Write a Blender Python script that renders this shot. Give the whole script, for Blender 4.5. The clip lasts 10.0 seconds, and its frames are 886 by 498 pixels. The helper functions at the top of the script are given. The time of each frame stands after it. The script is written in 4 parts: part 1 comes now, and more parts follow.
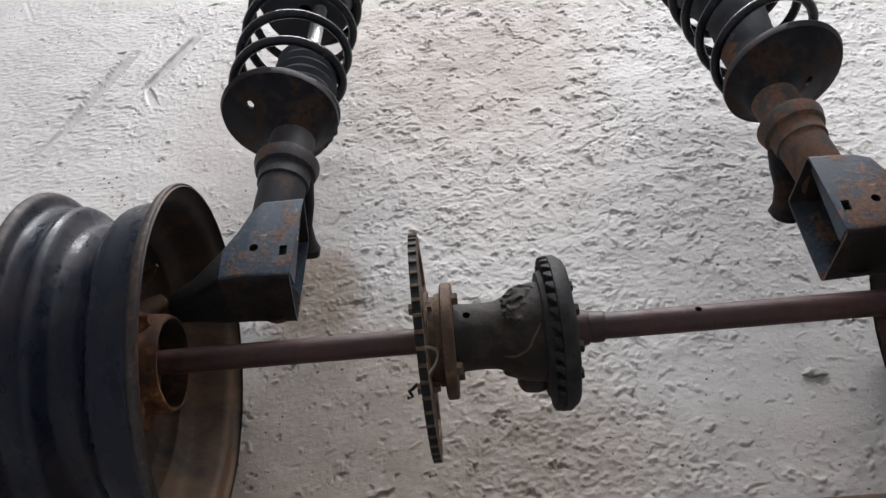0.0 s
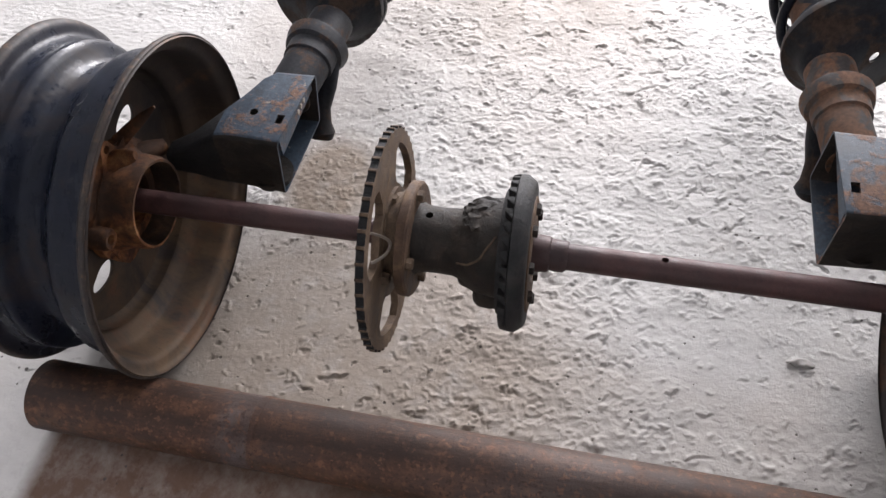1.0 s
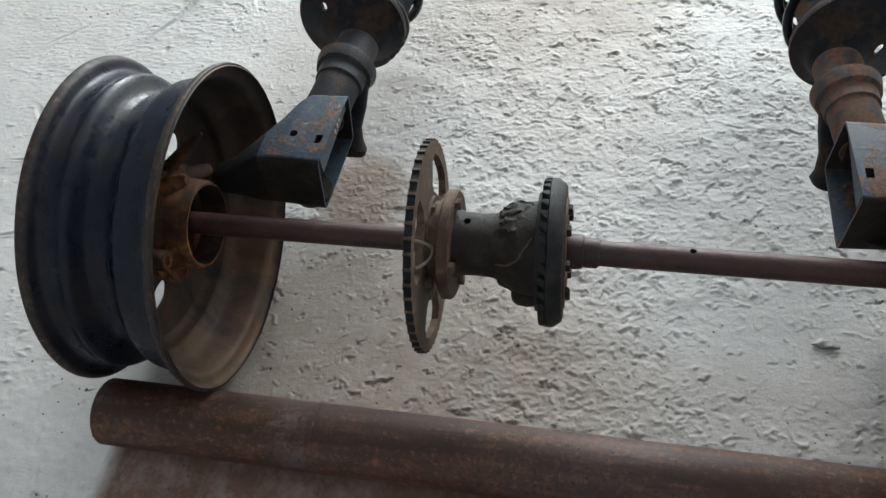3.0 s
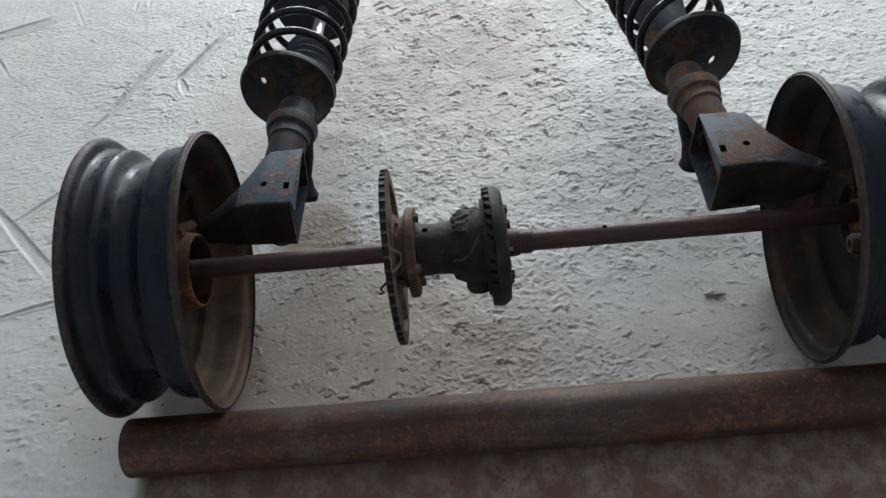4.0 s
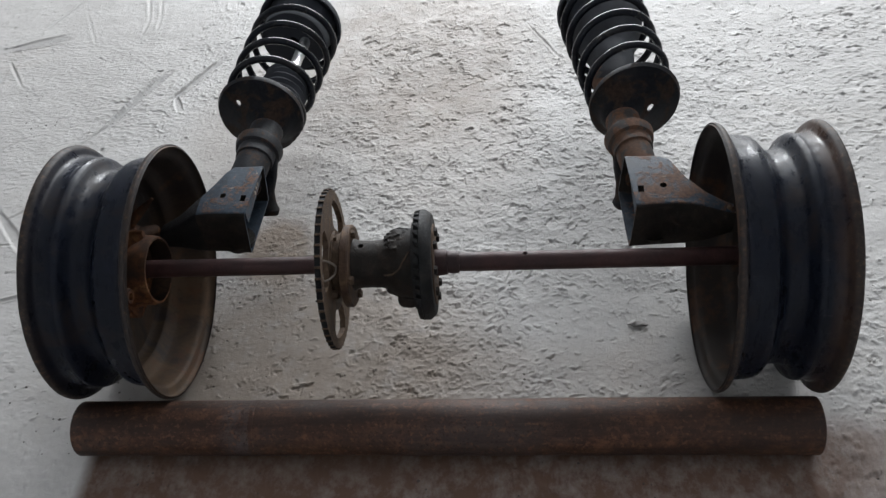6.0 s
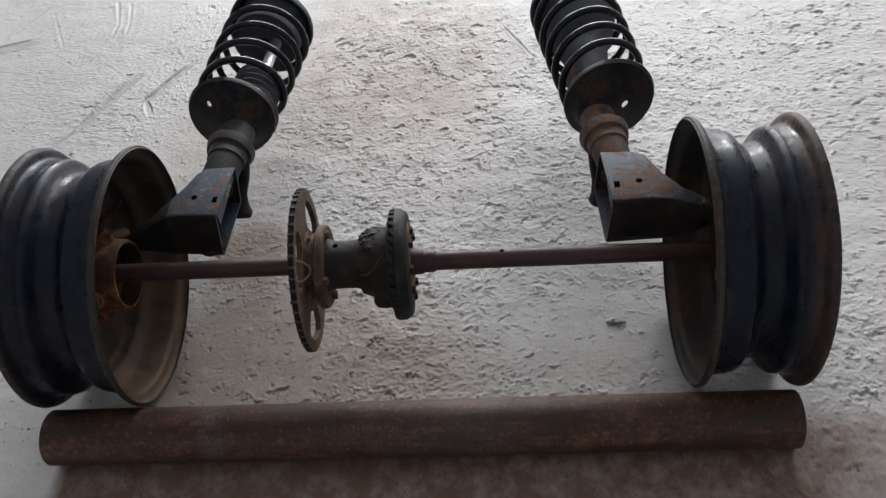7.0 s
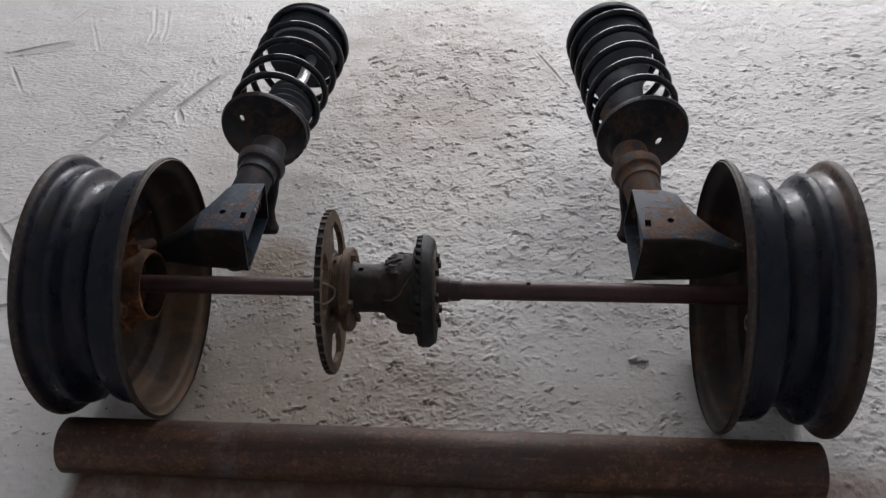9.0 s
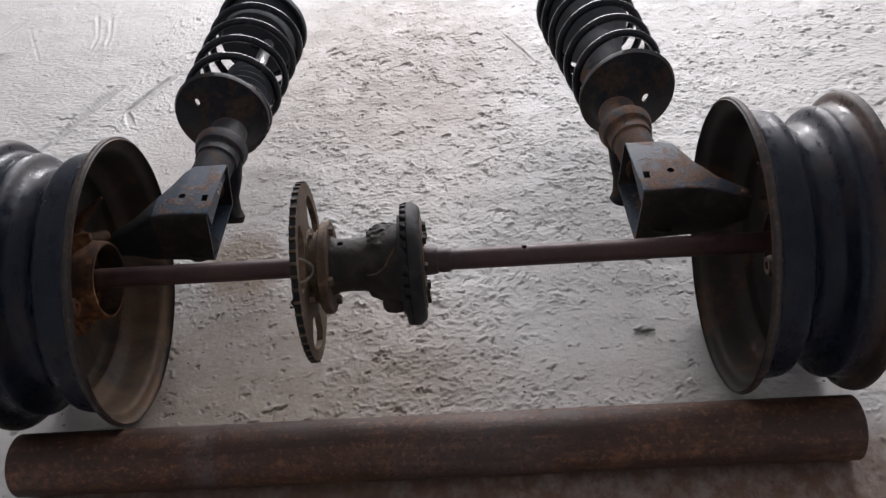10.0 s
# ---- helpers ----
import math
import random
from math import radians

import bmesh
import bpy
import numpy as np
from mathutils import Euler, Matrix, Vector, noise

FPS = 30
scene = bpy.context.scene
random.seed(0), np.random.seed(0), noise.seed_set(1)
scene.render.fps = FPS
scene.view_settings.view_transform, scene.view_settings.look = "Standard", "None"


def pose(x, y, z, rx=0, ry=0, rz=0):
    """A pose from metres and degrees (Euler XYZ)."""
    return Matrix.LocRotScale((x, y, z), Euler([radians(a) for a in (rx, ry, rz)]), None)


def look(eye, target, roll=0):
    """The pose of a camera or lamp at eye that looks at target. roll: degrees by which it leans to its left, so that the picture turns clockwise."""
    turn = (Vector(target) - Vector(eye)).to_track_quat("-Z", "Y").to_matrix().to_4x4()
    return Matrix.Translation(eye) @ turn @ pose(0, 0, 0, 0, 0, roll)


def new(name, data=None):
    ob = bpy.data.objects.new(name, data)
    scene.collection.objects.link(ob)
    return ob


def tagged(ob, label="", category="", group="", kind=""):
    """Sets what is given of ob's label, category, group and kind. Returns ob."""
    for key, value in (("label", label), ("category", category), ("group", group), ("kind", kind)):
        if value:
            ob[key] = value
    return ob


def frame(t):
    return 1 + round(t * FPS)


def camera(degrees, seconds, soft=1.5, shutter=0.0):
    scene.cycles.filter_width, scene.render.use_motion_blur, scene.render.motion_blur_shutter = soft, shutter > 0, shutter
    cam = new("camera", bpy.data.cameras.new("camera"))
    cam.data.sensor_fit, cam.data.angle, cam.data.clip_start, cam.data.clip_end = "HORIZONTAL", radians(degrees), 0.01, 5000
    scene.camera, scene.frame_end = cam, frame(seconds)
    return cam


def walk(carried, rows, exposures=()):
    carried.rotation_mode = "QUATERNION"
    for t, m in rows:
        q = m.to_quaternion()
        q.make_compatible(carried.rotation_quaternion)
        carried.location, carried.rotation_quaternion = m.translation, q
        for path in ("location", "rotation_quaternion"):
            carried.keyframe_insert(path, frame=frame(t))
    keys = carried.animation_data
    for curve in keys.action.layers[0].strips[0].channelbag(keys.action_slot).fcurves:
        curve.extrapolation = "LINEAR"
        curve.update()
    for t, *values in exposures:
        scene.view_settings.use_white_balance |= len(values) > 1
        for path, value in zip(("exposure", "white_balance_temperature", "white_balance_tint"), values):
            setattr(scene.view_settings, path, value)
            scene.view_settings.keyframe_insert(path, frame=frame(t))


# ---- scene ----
cam = camera(54.4, 10.0)
PATH = [
    (0, (-0.022, -0.533, 0.98), (-0.112, 0.73, -0.568), -7.7),
    (0.2, (0.005, -0.53, 0.956), (-0.148, 0.696, -0.616), -8.4),
    (0.5, (0.083, -0.538, 0.936), (-0.234, 0.616, -0.666), -12.1),
    (0.7, (0.118, -0.547, 0.926), (-0.214, 0.602, -0.677), -7.7),
    (1, (0.144, -0.553, 0.937), (-0.233, 0.58, -0.667), -6.8),
    (1.5, (0.149, -0.548, 0.95), (-0.253, 0.563, -0.664), -8.6),
    (2, (0.137, -0.554, 0.969), (-0.269, 0.552, -0.647), -8.7),
    (2.5, (0.129, -0.556, 0.967), (-0.27, 0.556, -0.646), -9.8),
    (2.7, (0.131, -0.562, 0.963), (-0.279, 0.563, -0.639), -10.5),
    (3.8, (0.067, -0.773, 1.073), (-0.168, 0.508, -0.445), -10.3),
    (4, (0.058, -0.808, 1.099), (-0.077, 0.505, -0.403), -8.9),
    (4.5, (0.1, -0.864, 1.143), (-0.046, 0.477, -0.334), -9.8),
    (5, (0.16, -0.893, 1.159), (-0.035, 0.458, -0.303), -9.5),
    (5.5, (0.189, -0.89, 1.153), (-0.01, 0.465, -0.305), -7.4),
    (5.7, (0.198, -0.891, 1.153), (-0.006, 0.469, -0.299), -7.1),
    (6.8, (0.208, -0.902, 1.14), (0.055, 0.479, -0.298), -6.4),
    (7, (0.205, -0.893, 1.133), (0.061, 0.49, -0.305), -6.2),
    (7.5, (0.182, -0.883, 1.126), (0.048, 0.511, -0.302), -3.0),
    (8, (0.191, -0.88, 1.142), (0.031, 0.529, -0.269), -2.9),
    (8.5, (0.185, -0.885, 1.134), (0.013, 0.532, -0.268), -2.8),
    (9, (0.186, -0.873, 1.143), (0.009, 0.532, -0.27), -3.8),
    (9.5, (0.176, -0.873, 1.086), (-0.005, 0.542, -0.317), -4.2),
    (9.8, (0.174, -0.87, 1.03), (0.008, 0.573, -0.344), -6.0),
    (10, (0.143, -0.86, 1.002), (0.054, 0.603, -0.359), -5.2),
]
walk(cam, [(t, look(eye, target, roll)) for t, eye, target, roll in PATH],
     [(0.0, 0.29, 6500, 12), (0.4, 0.73, 6600, 15), (0.9, 0.92, 6600, 15), (1.5, 0.80, 6500, 9), (2.1, 0.67, 6400, 4), (2.7, 0.60, 6350, 3), (3.8, 0.10, 6180, 5), (4.6, 0.04, 6230, 6), (5.7, 0.02, 6300, 7), (7.0, -0.02, 6450, 11), (7.6, -0.12, 6450, 11), (8.0, -0.27, 6480, 11), (8.5, -0.28, 6490, 12), (9.1, -0.27, 6490, 13), (9.5, 0.02, 6490, 16), (10.0, 0.09, 6540, 15)])

# ---------- world, light ----------
world = bpy.data.worlds.new("world")
scene.world = world
world.use_nodes = True
wn = world.node_tree.nodes
sky = wn.new("ShaderNodeTexSky")
sky.sky_type, sky.sun_disc = "NISHITA", False
sky.sun_elevation, sky.sun_rotation = radians(40), radians(20)
world.node_tree.links.new(sky.outputs[0], wn["Background"].inputs[0])
wn["Background"].inputs[1].default_value = 0.1


def area_lamp(name, eye, target, sx, sy, power, color):
    data = bpy.data.lights.new(name, "AREA")
    data.shape, data.size, data.size_y, data.energy, data.color = "RECTANGLE", sx, sy, power, color
    ob = new(name, data)
    ob.matrix_world = look(eye, target)
    return ob


# daylight from beyond the struts, as if through a wide doorway out of view
area_lamp("doorway_light", (0.40, 3.35, 1.2), (0.18, 0.0, 0.2), 3.2, 1.45, 218, (0.965, 0.97, 0.99))


# ---------- materials ----------
class Mat:
    """A node material with small helpers."""

    def __init__(self, name):
        self.m = bpy.data.materials.new(name)
        self.m.use_nodes = True
        self.t = self.m.node_tree
        self.b = self.t.nodes["Principled BSDF"]
        self.co = self.t.nodes.new("ShaderNodeTexCoord").outputs["Object"]

    def link(self, a, b):
        self.t.links.new(a, b)

    def stretch(self, sx, sy, sz):
        n = self.t.nodes.new("ShaderNodeMapping")
        n.inputs["Scale"].default_value = (sx, sy, sz)
        self.link(self.co, n.inputs[0])
        return n.outputs[0]

    def noise(self, scale, detail=5, rough=0.6, co=None, dist=0.0):
        n = self.t.nodes.new("ShaderNodeTexNoise")
        n.inputs["Scale"].default_value, n.inputs["Detail"].default_value = scale, detail
        n.inputs["Roughness"].default_value, n.inputs["Distortion"].default_value = rough, dist
        self.link(co or self.co, n.inputs["Vector"])
        return n.outputs[0]

    def ramp(self, fac, *stops):
        n = self.t.nodes.new("ShaderNodeValToRGB")
        e = n.color_ramp.elements
        while len(e) < len(stops):
            e.new(0.5)
        for el, (p, c) in zip(e, stops):
            el.position, el.color = p, (*c, 1) if len(c) == 3 else c
        self.link(fac, n.inputs[0])
        return n.outputs[0]

    def level(self, fac, lo, hi, a=0.0, b=1.0):
        n = self.t.nodes.new("ShaderNodeMapRange")
        for k, v in zip(("From Min", "From Max", "To Min", "To Max"), (lo, hi, a, b)):
            n.inputs[k].default_value = v
        self.link(fac, n.inputs[0])
        return n.outputs[0]

    def mix(self, fac, a, b, mode="MIX"):
        n = self.t.nodes.new("ShaderNodeMix")
        n.data_type, n.blend_type = "RGBA", mode
        for s, v in ((n.inputs[0], fac), (n.inputs[6], a), (n.inputs[7], b)):
            if isinstance(v, (int, float)):
                s.default_value = v
            elif isinstance(v, tuple):
                s.default_value = (*v, 1)
            else:
                self.link(v, s)
        return n.outputs[2]

    def bump(self, height, strength, distance, under=None):
        n = self.t.nodes.new("ShaderNodeBump")
        n.inputs["Strength"].default_value, n.inputs["Distance"].default_value = strength, distance
        self.link(height, n.inputs["Height"])
        if under is not None:
            self.link(under, n.inputs["Normal"])
        return n.outputs[0]

    def done(self, color, rough, metal=0.0, normal=None, gloss=0.5):
        self.b.inputs["Specular IOR Level"].default_value = gloss
        for s, v in ((self.b.inputs["Base Color"], color), (self.b.inputs["Roughness"], rough), (self.b.inputs["Metallic"], metal)):
            if isinstance(v, (int, float)):
                s.default_value = v
            elif isinstance(v, tuple):
                s.default_value = (*v, 1)
            else:
                self.link(v, s)
        if normal is not None:
            self.link(normal, self.b.inputs["Normal"])
        return self.m


def concrete():
    k = Mat("rough_concrete")
    big, mid, fine = k.noise(1.6, 4), k.noise(18, 7, 0.7), k.noise(150, 5, 0.75)
    grit = k.noise(430, 3, 0.7)
    lens = k.noise(60, 5, 0.7, k.stretch(0.7, 1.3, 1.0), 0.4)
    col = k.ramp(big, (0.3, (0.385, 0.373, 0.355)), (0.7, (0.47, 0.457, 0.44)))
    col = k.mix(k.level(mid, 0.35, 0.7, 0.0, 0.6), col, (0.53, 0.517, 0.50))
    col = k.mix(k.level(k.noise(4, 5, 0.65, dist=0.6), 0.56, 0.74, 0.0, 0.3), col, (0.37, 0.32, 0.275))
    col = k.mix(k.level(lens, 0.68, 0.78, 0.0, 0.12), col, (0.27, 0.235, 0.205))
    col = k.mix(k.level(fine, 0.66, 0.74, 0.0, 0.1), col, (0.11, 0.095, 0.085))
    # rust dust mixed with painted shade below bracket and axle; wider brown patches
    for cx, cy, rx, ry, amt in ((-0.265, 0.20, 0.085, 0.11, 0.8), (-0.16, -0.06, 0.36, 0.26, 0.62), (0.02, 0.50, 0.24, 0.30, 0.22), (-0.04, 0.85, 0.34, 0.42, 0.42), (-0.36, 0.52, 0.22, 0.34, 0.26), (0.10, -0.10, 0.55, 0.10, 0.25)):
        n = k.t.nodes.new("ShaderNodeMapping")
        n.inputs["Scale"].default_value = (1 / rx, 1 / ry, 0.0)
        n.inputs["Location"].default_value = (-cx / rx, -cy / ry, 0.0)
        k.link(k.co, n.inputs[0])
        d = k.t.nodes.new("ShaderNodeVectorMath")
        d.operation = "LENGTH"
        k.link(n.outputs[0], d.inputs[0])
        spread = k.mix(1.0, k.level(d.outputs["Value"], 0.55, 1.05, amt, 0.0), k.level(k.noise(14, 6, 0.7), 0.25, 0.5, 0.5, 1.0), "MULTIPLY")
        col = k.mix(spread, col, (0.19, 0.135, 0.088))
    # pipe's rust dust and its cast shadow, painted on the floor before it
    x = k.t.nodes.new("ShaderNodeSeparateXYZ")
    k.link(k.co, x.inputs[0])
    rust_and_shadow = k.mix(1.0, k.mix(1.0, k.level(x.outputs[0], -0.492, -0.468), k.level(x.outputs[0], 0.60, 1.0, 1, 0), "MULTIPLY"), k.mix(1.0, k.level(x.outputs[1], -0.20, -0.14, 1.0, 0.0), k.level(k.mix(0.25, k.level(x.outputs[1], -0.9, -0.3), k.noise(8, 5, 0.7)), 0.40, 0.60), "MULTIPLY"), "MULTIPLY")
    col = k.mix(k.mix(1.0, rust_and_shadow, k.level(k.noise(24, 7, 0.75, k.stretch(1.2, 0.9, 1)), 0.30, 0.55, 0.62, 1.0), "MULTIPLY"), col, (0.130, 0.077, 0.053))
    # smooth grey trowel marks
    for cx, cy, ang, half, wide, amt in ((-0.692, 0.692, 67.5, 0.105, 0.013, 0.55), (-0.568, 0.762, 62, 0.080, 0.010, 0.5), (-1.042, 0.948, 19, 0.075, 0.018, 0.45), (-1.018, 1.078, 65.6, 0.06, 0.006, 0.4), (-0.754, 0.566, 56, 0.05, 0.005, 0.4)):
        off = k.t.nodes.new("ShaderNodeVectorMath")
        off.operation, off.inputs[1].default_value = "SUBTRACT", (cx, cy, 0)
        k.link(k.co, off.inputs[0])
        reach = []
        for d, lim, soft in (((math.cos(radians(ang)), math.sin(radians(ang)), 0), half, 0.02), ((-math.sin(radians(ang)), math.cos(radians(ang)), 0), wide, 0.003)):
            dp = k.t.nodes.new("ShaderNodeVectorMath")
            dp.operation, dp.inputs[1].default_value = "DOT_PRODUCT", d
            k.link(off.outputs[0], dp.inputs[0])
            far = k.t.nodes.new("ShaderNodeMath")
            far.operation = "ABSOLUTE"
            k.link(dp.outputs["Value"], far.inputs[0])
            reach.append(k.level(far.outputs[0], lim - soft, lim + soft, 1.0, 0.0))
        mark = k.mix(1.0, reach[0], reach[1], "MULTIPLY")
        col = k.mix(k.mix(1.0, mark, k.level(k.noise(40, 5, 0.6), 0.3, 0.6, amt * 0.5, amt), "MULTIPLY"), col, (0.27, 0.265, 0.26))
    rough = k.level(mid, 0.35, 0.65, 0.5, 0.8)
    n = k.t.nodes.new("ShaderNodeMapping")
    n.inputs["Scale"].default_value, n.inputs["Location"].default_value = (1.4, 1.1, 0), (1.25, -0.8, 0)
    k.link(k.co, n.inputs[0])
    d = k.t.nodes.new("ShaderNodeVectorMath")
    d.operation = "LENGTH"
    k.link(n.outputs[0], d.inputs[0])
    rough = k.mix(k.level(d.outputs["Value"], 0.35, 0.8, 0.8, 0), rough, k.level(mid, 0.35, 0.65, 0.34, 0.6))
    chips = k.mix(1.0, k.level(k.noise(60, 5, 0.65, k.stretch(0.75, 1.25, 1)), 0.60, 0.63), k.level(k.noise(7, 4, 0.6), 0.4, 0.6, 0.15, 1.0), "MULTIPLY")
    col = k.mix(k.level(chips, 0, 1, 0, 0.05), col, (0.24, 0.215, 0.19))
    # small round air holes, with their inner shade put into the colour
    v = k.t.nodes.new("ShaderNodeTexVoronoi")
    v.inputs["Scale"].default_value = 95
    k.link(k.co, v.inputs["Vector"])
    size = k.mix(1.0, k.level(v.outputs["Color"], 0.45, 0.9, 0.0, 0.26), k.level(k.noise(7, 4), 0.4, 0.58, 0.2, 1.0), "MULTIPLY")
    gap = k.t.nodes.new("ShaderNodeMath")
    gap.operation = "SUBTRACT"
    k.link(size, gap.inputs[0])
    k.link(v.outputs["Distance"], gap.inputs[1])
    pit = k.level(gap.outputs[0], 0.0, 0.05)
    col = k.mix(k.level(pit, 0, 1, 0, 0.85), col, (0.075, 0.062, 0.054))
    nrm = k.bump(pit, 1.0, -0.002, k.bump(chips, 0.3, -0.0012, k.bump(grit, 0.55, 0.0010, k.bump(k.mix(1.0, fine, k.level(k.noise(9, 4), 0.42, 0.6, 0.45, 1.0), "MULTIPLY"), 0.5, 0.0022))))
    return k.done(col, rough, 0, nrm, 0.36)


def rusty(name, dark, light, rough=0.62, metal=0.25, scale=30, grease=0.0):
    k = Mat(name)
    a, b, c = k.noise(scale, 6, 0.65), k.noise(scale * 6, 4, 0.7), k.noise(scale * 0.25, 3)
    col = k.ramp(a, (0.28, dark), (0.72, light))
    col = k.mix(k.level(b, 0.55, 0.75, 0, 0.6), col, tuple(v * 0.35 for v in dark))
    col = k.mix(k.level(c, 0.4, 0.65, 0, 0.5 + grease * 0.5), col, (0.016, 0.015, 0.015))
    return k.done(col, k.level(a, 0.3, 0.7, rough - 0.12, rough + 0.15), metal, k.bump(b, 0.4, 0.0008, k.bump(a, 0.35, 0.002)), 0.3)


def worn_paint(name, paint, rust, amount, rough=0.4, scale=22, gloss=0.25):
    """Old paint with rust that comes through in patches."""
    k = Mat(name)
    a, b, c = k.noise(scale, 6, 0.62, dist=0.4), k.noise(scale * 7, 4, 0.7), k.noise(scale * 0.3, 3)
    p = k.mix(k.level(b, 0.35, 0.75, 0, 0.7), paint, tuple(v * 2.2 + 0.004 for v in paint))
    wear = k.level(a, 0.66 - amount, 0.74 - amount)
    r = k.ramp(b, (0.3, tuple(v * 0.4 for v in rust)), (0.7, rust))
    col = k.mix(wear, p, r)
    col = k.mix(k.level(c, 0.5, 0.7, 0, 0.3), col, (0.07, 0.058, 0.048))
    return k.done(col, k.mix(wear, (rough,) * 3, (0.75,) * 3), 0.0, k.bump(b, 0.25, 0.0006, k.bump(a, 0.35, 0.0015)), gloss)


def rim_paint(name, bead, reach):
    """Black paint, chalky and scuffed, rubbed to brown metal along the lips and rusted on the outer bead."""
    k = Mat(name)
    a, b, c = k.noise(16, 6, 0.62, dist=0.4), k.noise(110, 4, 0.7), k.noise(5, 4)
    near = k.t.nodes.new("ShaderNodeVectorMath")
    near.operation = "MULTIPLY_ADD"
    near.inputs[1].default_value, near.inputs[2].default_value = (0, 1, 1), (0, 0, -0.1965)
    k.link(k.co, near.inputs[0])
    far = k.t.nodes.new("ShaderNodeVectorMath")
    far.operation = "LENGTH"
    k.link(near.outputs[0], far.inputs[0])
    lip = k.level(far.outputs["Value"], 0.190, 0.196)
    col = k.mix(k.level(b, 0.4, 0.75, 0, 0.6), (0.0068, 0.0092, 0.0165), (0.017, 0.0205, 0.032))
    wear = k.level(a, 0.55, 0.66)
    col = k.mix(k.level(k.noise(9, 5, 0.7), 0.42, 0.58, 0.4, 0.0), col, (0.005, 0.006, 0.009))
    col = k.mix(k.level(wear, 0, 1, 0, 0.65), col, (0.026, 0.020, 0.018))
    scuff = k.noise(30, 5, 0.75, k.stretch(0.5, 3.0, 3.0))
    col = k.mix(k.level(scuff, 0.64, 0.70, 0, 0.5), col, (0.06, 0.06, 0.065))
    col = k.mix(k.level(c, 0.5, 0.7, 0, 0.35), col, (0.010, 0.013, 0.021))
    lipc = k.ramp(b, (0.3, (0.020, 0.017, 0.016)), (0.55, (0.046, 0.036, 0.031)), (0.72, (0.14, 0.080, 0.050)))
    x = k.t.nodes.new("ShaderNodeSeparateXYZ")
    k.link(k.co, x.inputs[0])
    shoulder = k.mix(1.0, k.level(x.outputs[0], 0.052, 0.072, 0.0, 0.75), k.level(k.noise(24, 6, 0.7), 0.38, 0.6, 0.1, 1.0), "MULTIPLY")
    col = k.mix(shoulder, col, (0.042, 0.034, 0.030))
    outer = k.mix(1.0, k.level(x.outputs[0], reach, reach - 0.02, 0.0, 0.75), k.level(k.noise(20, 6, 0.7), 0.36, 0.56, 0.25, 1.0), "MULTIPLY")
    col = k.mix(outer, col, bead)
    edge = k.mix(1.0, lip, k.level(a, 0.3, 0.5, 0.35, 1), "MULTIPLY")
    col = k.mix(edge, col, lipc)
    rough = k.mix(edge, k.mix(wear, k.level(k.noise(38, 5, 0.7, k.stretch(2.0, 0.6, 0.6)), 0.40, 0.60, 0.20, 0.46), (0.6,) * 3), (0.62,) * 3)
    return k.done(col, rough, 0.0, k.bump(b, 0.3, 0.0005, k.bump(a, 0.8, 0.0018)), 0.16)


def caked(name, dark, mid, dust, soot=0.6):
    """Old iron under caked oil and dust, uneven at two scales."""
    k = Mat(name)
    a, b, c = k.noise(55, 7, 0.7, dist=0.5), k.noise(320, 4, 0.75), k.noise(17, 5, 0.65)
    col = k.ramp(a, (0.32, dark), (0.5, mid), (0.7, dust))
    col = k.mix(k.level(c, 0.5, 0.64, 0, soot), col, tuple(v * 0.6 for v in dark))
    col = k.mix(k.level(b, 0.56, 0.68, 0, 0.6), col, tuple(v * 0.5 for v in dark))
    return k.done(col, k.level(a, 0.3, 0.7, 0.55, 0.8), 0.05, k.bump(b, 0.7, 0.0008, k.bump(a, 0.8, 0.0024)), 0.22)


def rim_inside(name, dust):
    """Bare inside of a rim: rust, pale dust in runs, upper shade put into the colour."""
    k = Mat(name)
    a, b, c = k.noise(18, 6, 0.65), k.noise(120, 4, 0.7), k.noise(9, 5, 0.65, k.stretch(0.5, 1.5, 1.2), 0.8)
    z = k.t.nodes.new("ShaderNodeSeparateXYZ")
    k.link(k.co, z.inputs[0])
    # less pale dust higher up: paints in the shade of the upper half
    shade_by_height = k.level(z.outputs[2], 0.04, 0.21, 1.0, 0.2)
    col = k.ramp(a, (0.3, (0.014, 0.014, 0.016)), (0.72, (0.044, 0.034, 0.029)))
    col = k.mix(k.mix(1.0, k.level(c, 0.40, 0.60, 0.10, 1.0), shade_by_height, "MULTIPLY"), col, dust)
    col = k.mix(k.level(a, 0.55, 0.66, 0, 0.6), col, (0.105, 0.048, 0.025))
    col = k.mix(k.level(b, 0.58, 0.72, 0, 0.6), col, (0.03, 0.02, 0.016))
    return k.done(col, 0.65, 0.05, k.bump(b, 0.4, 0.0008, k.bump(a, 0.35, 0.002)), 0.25)


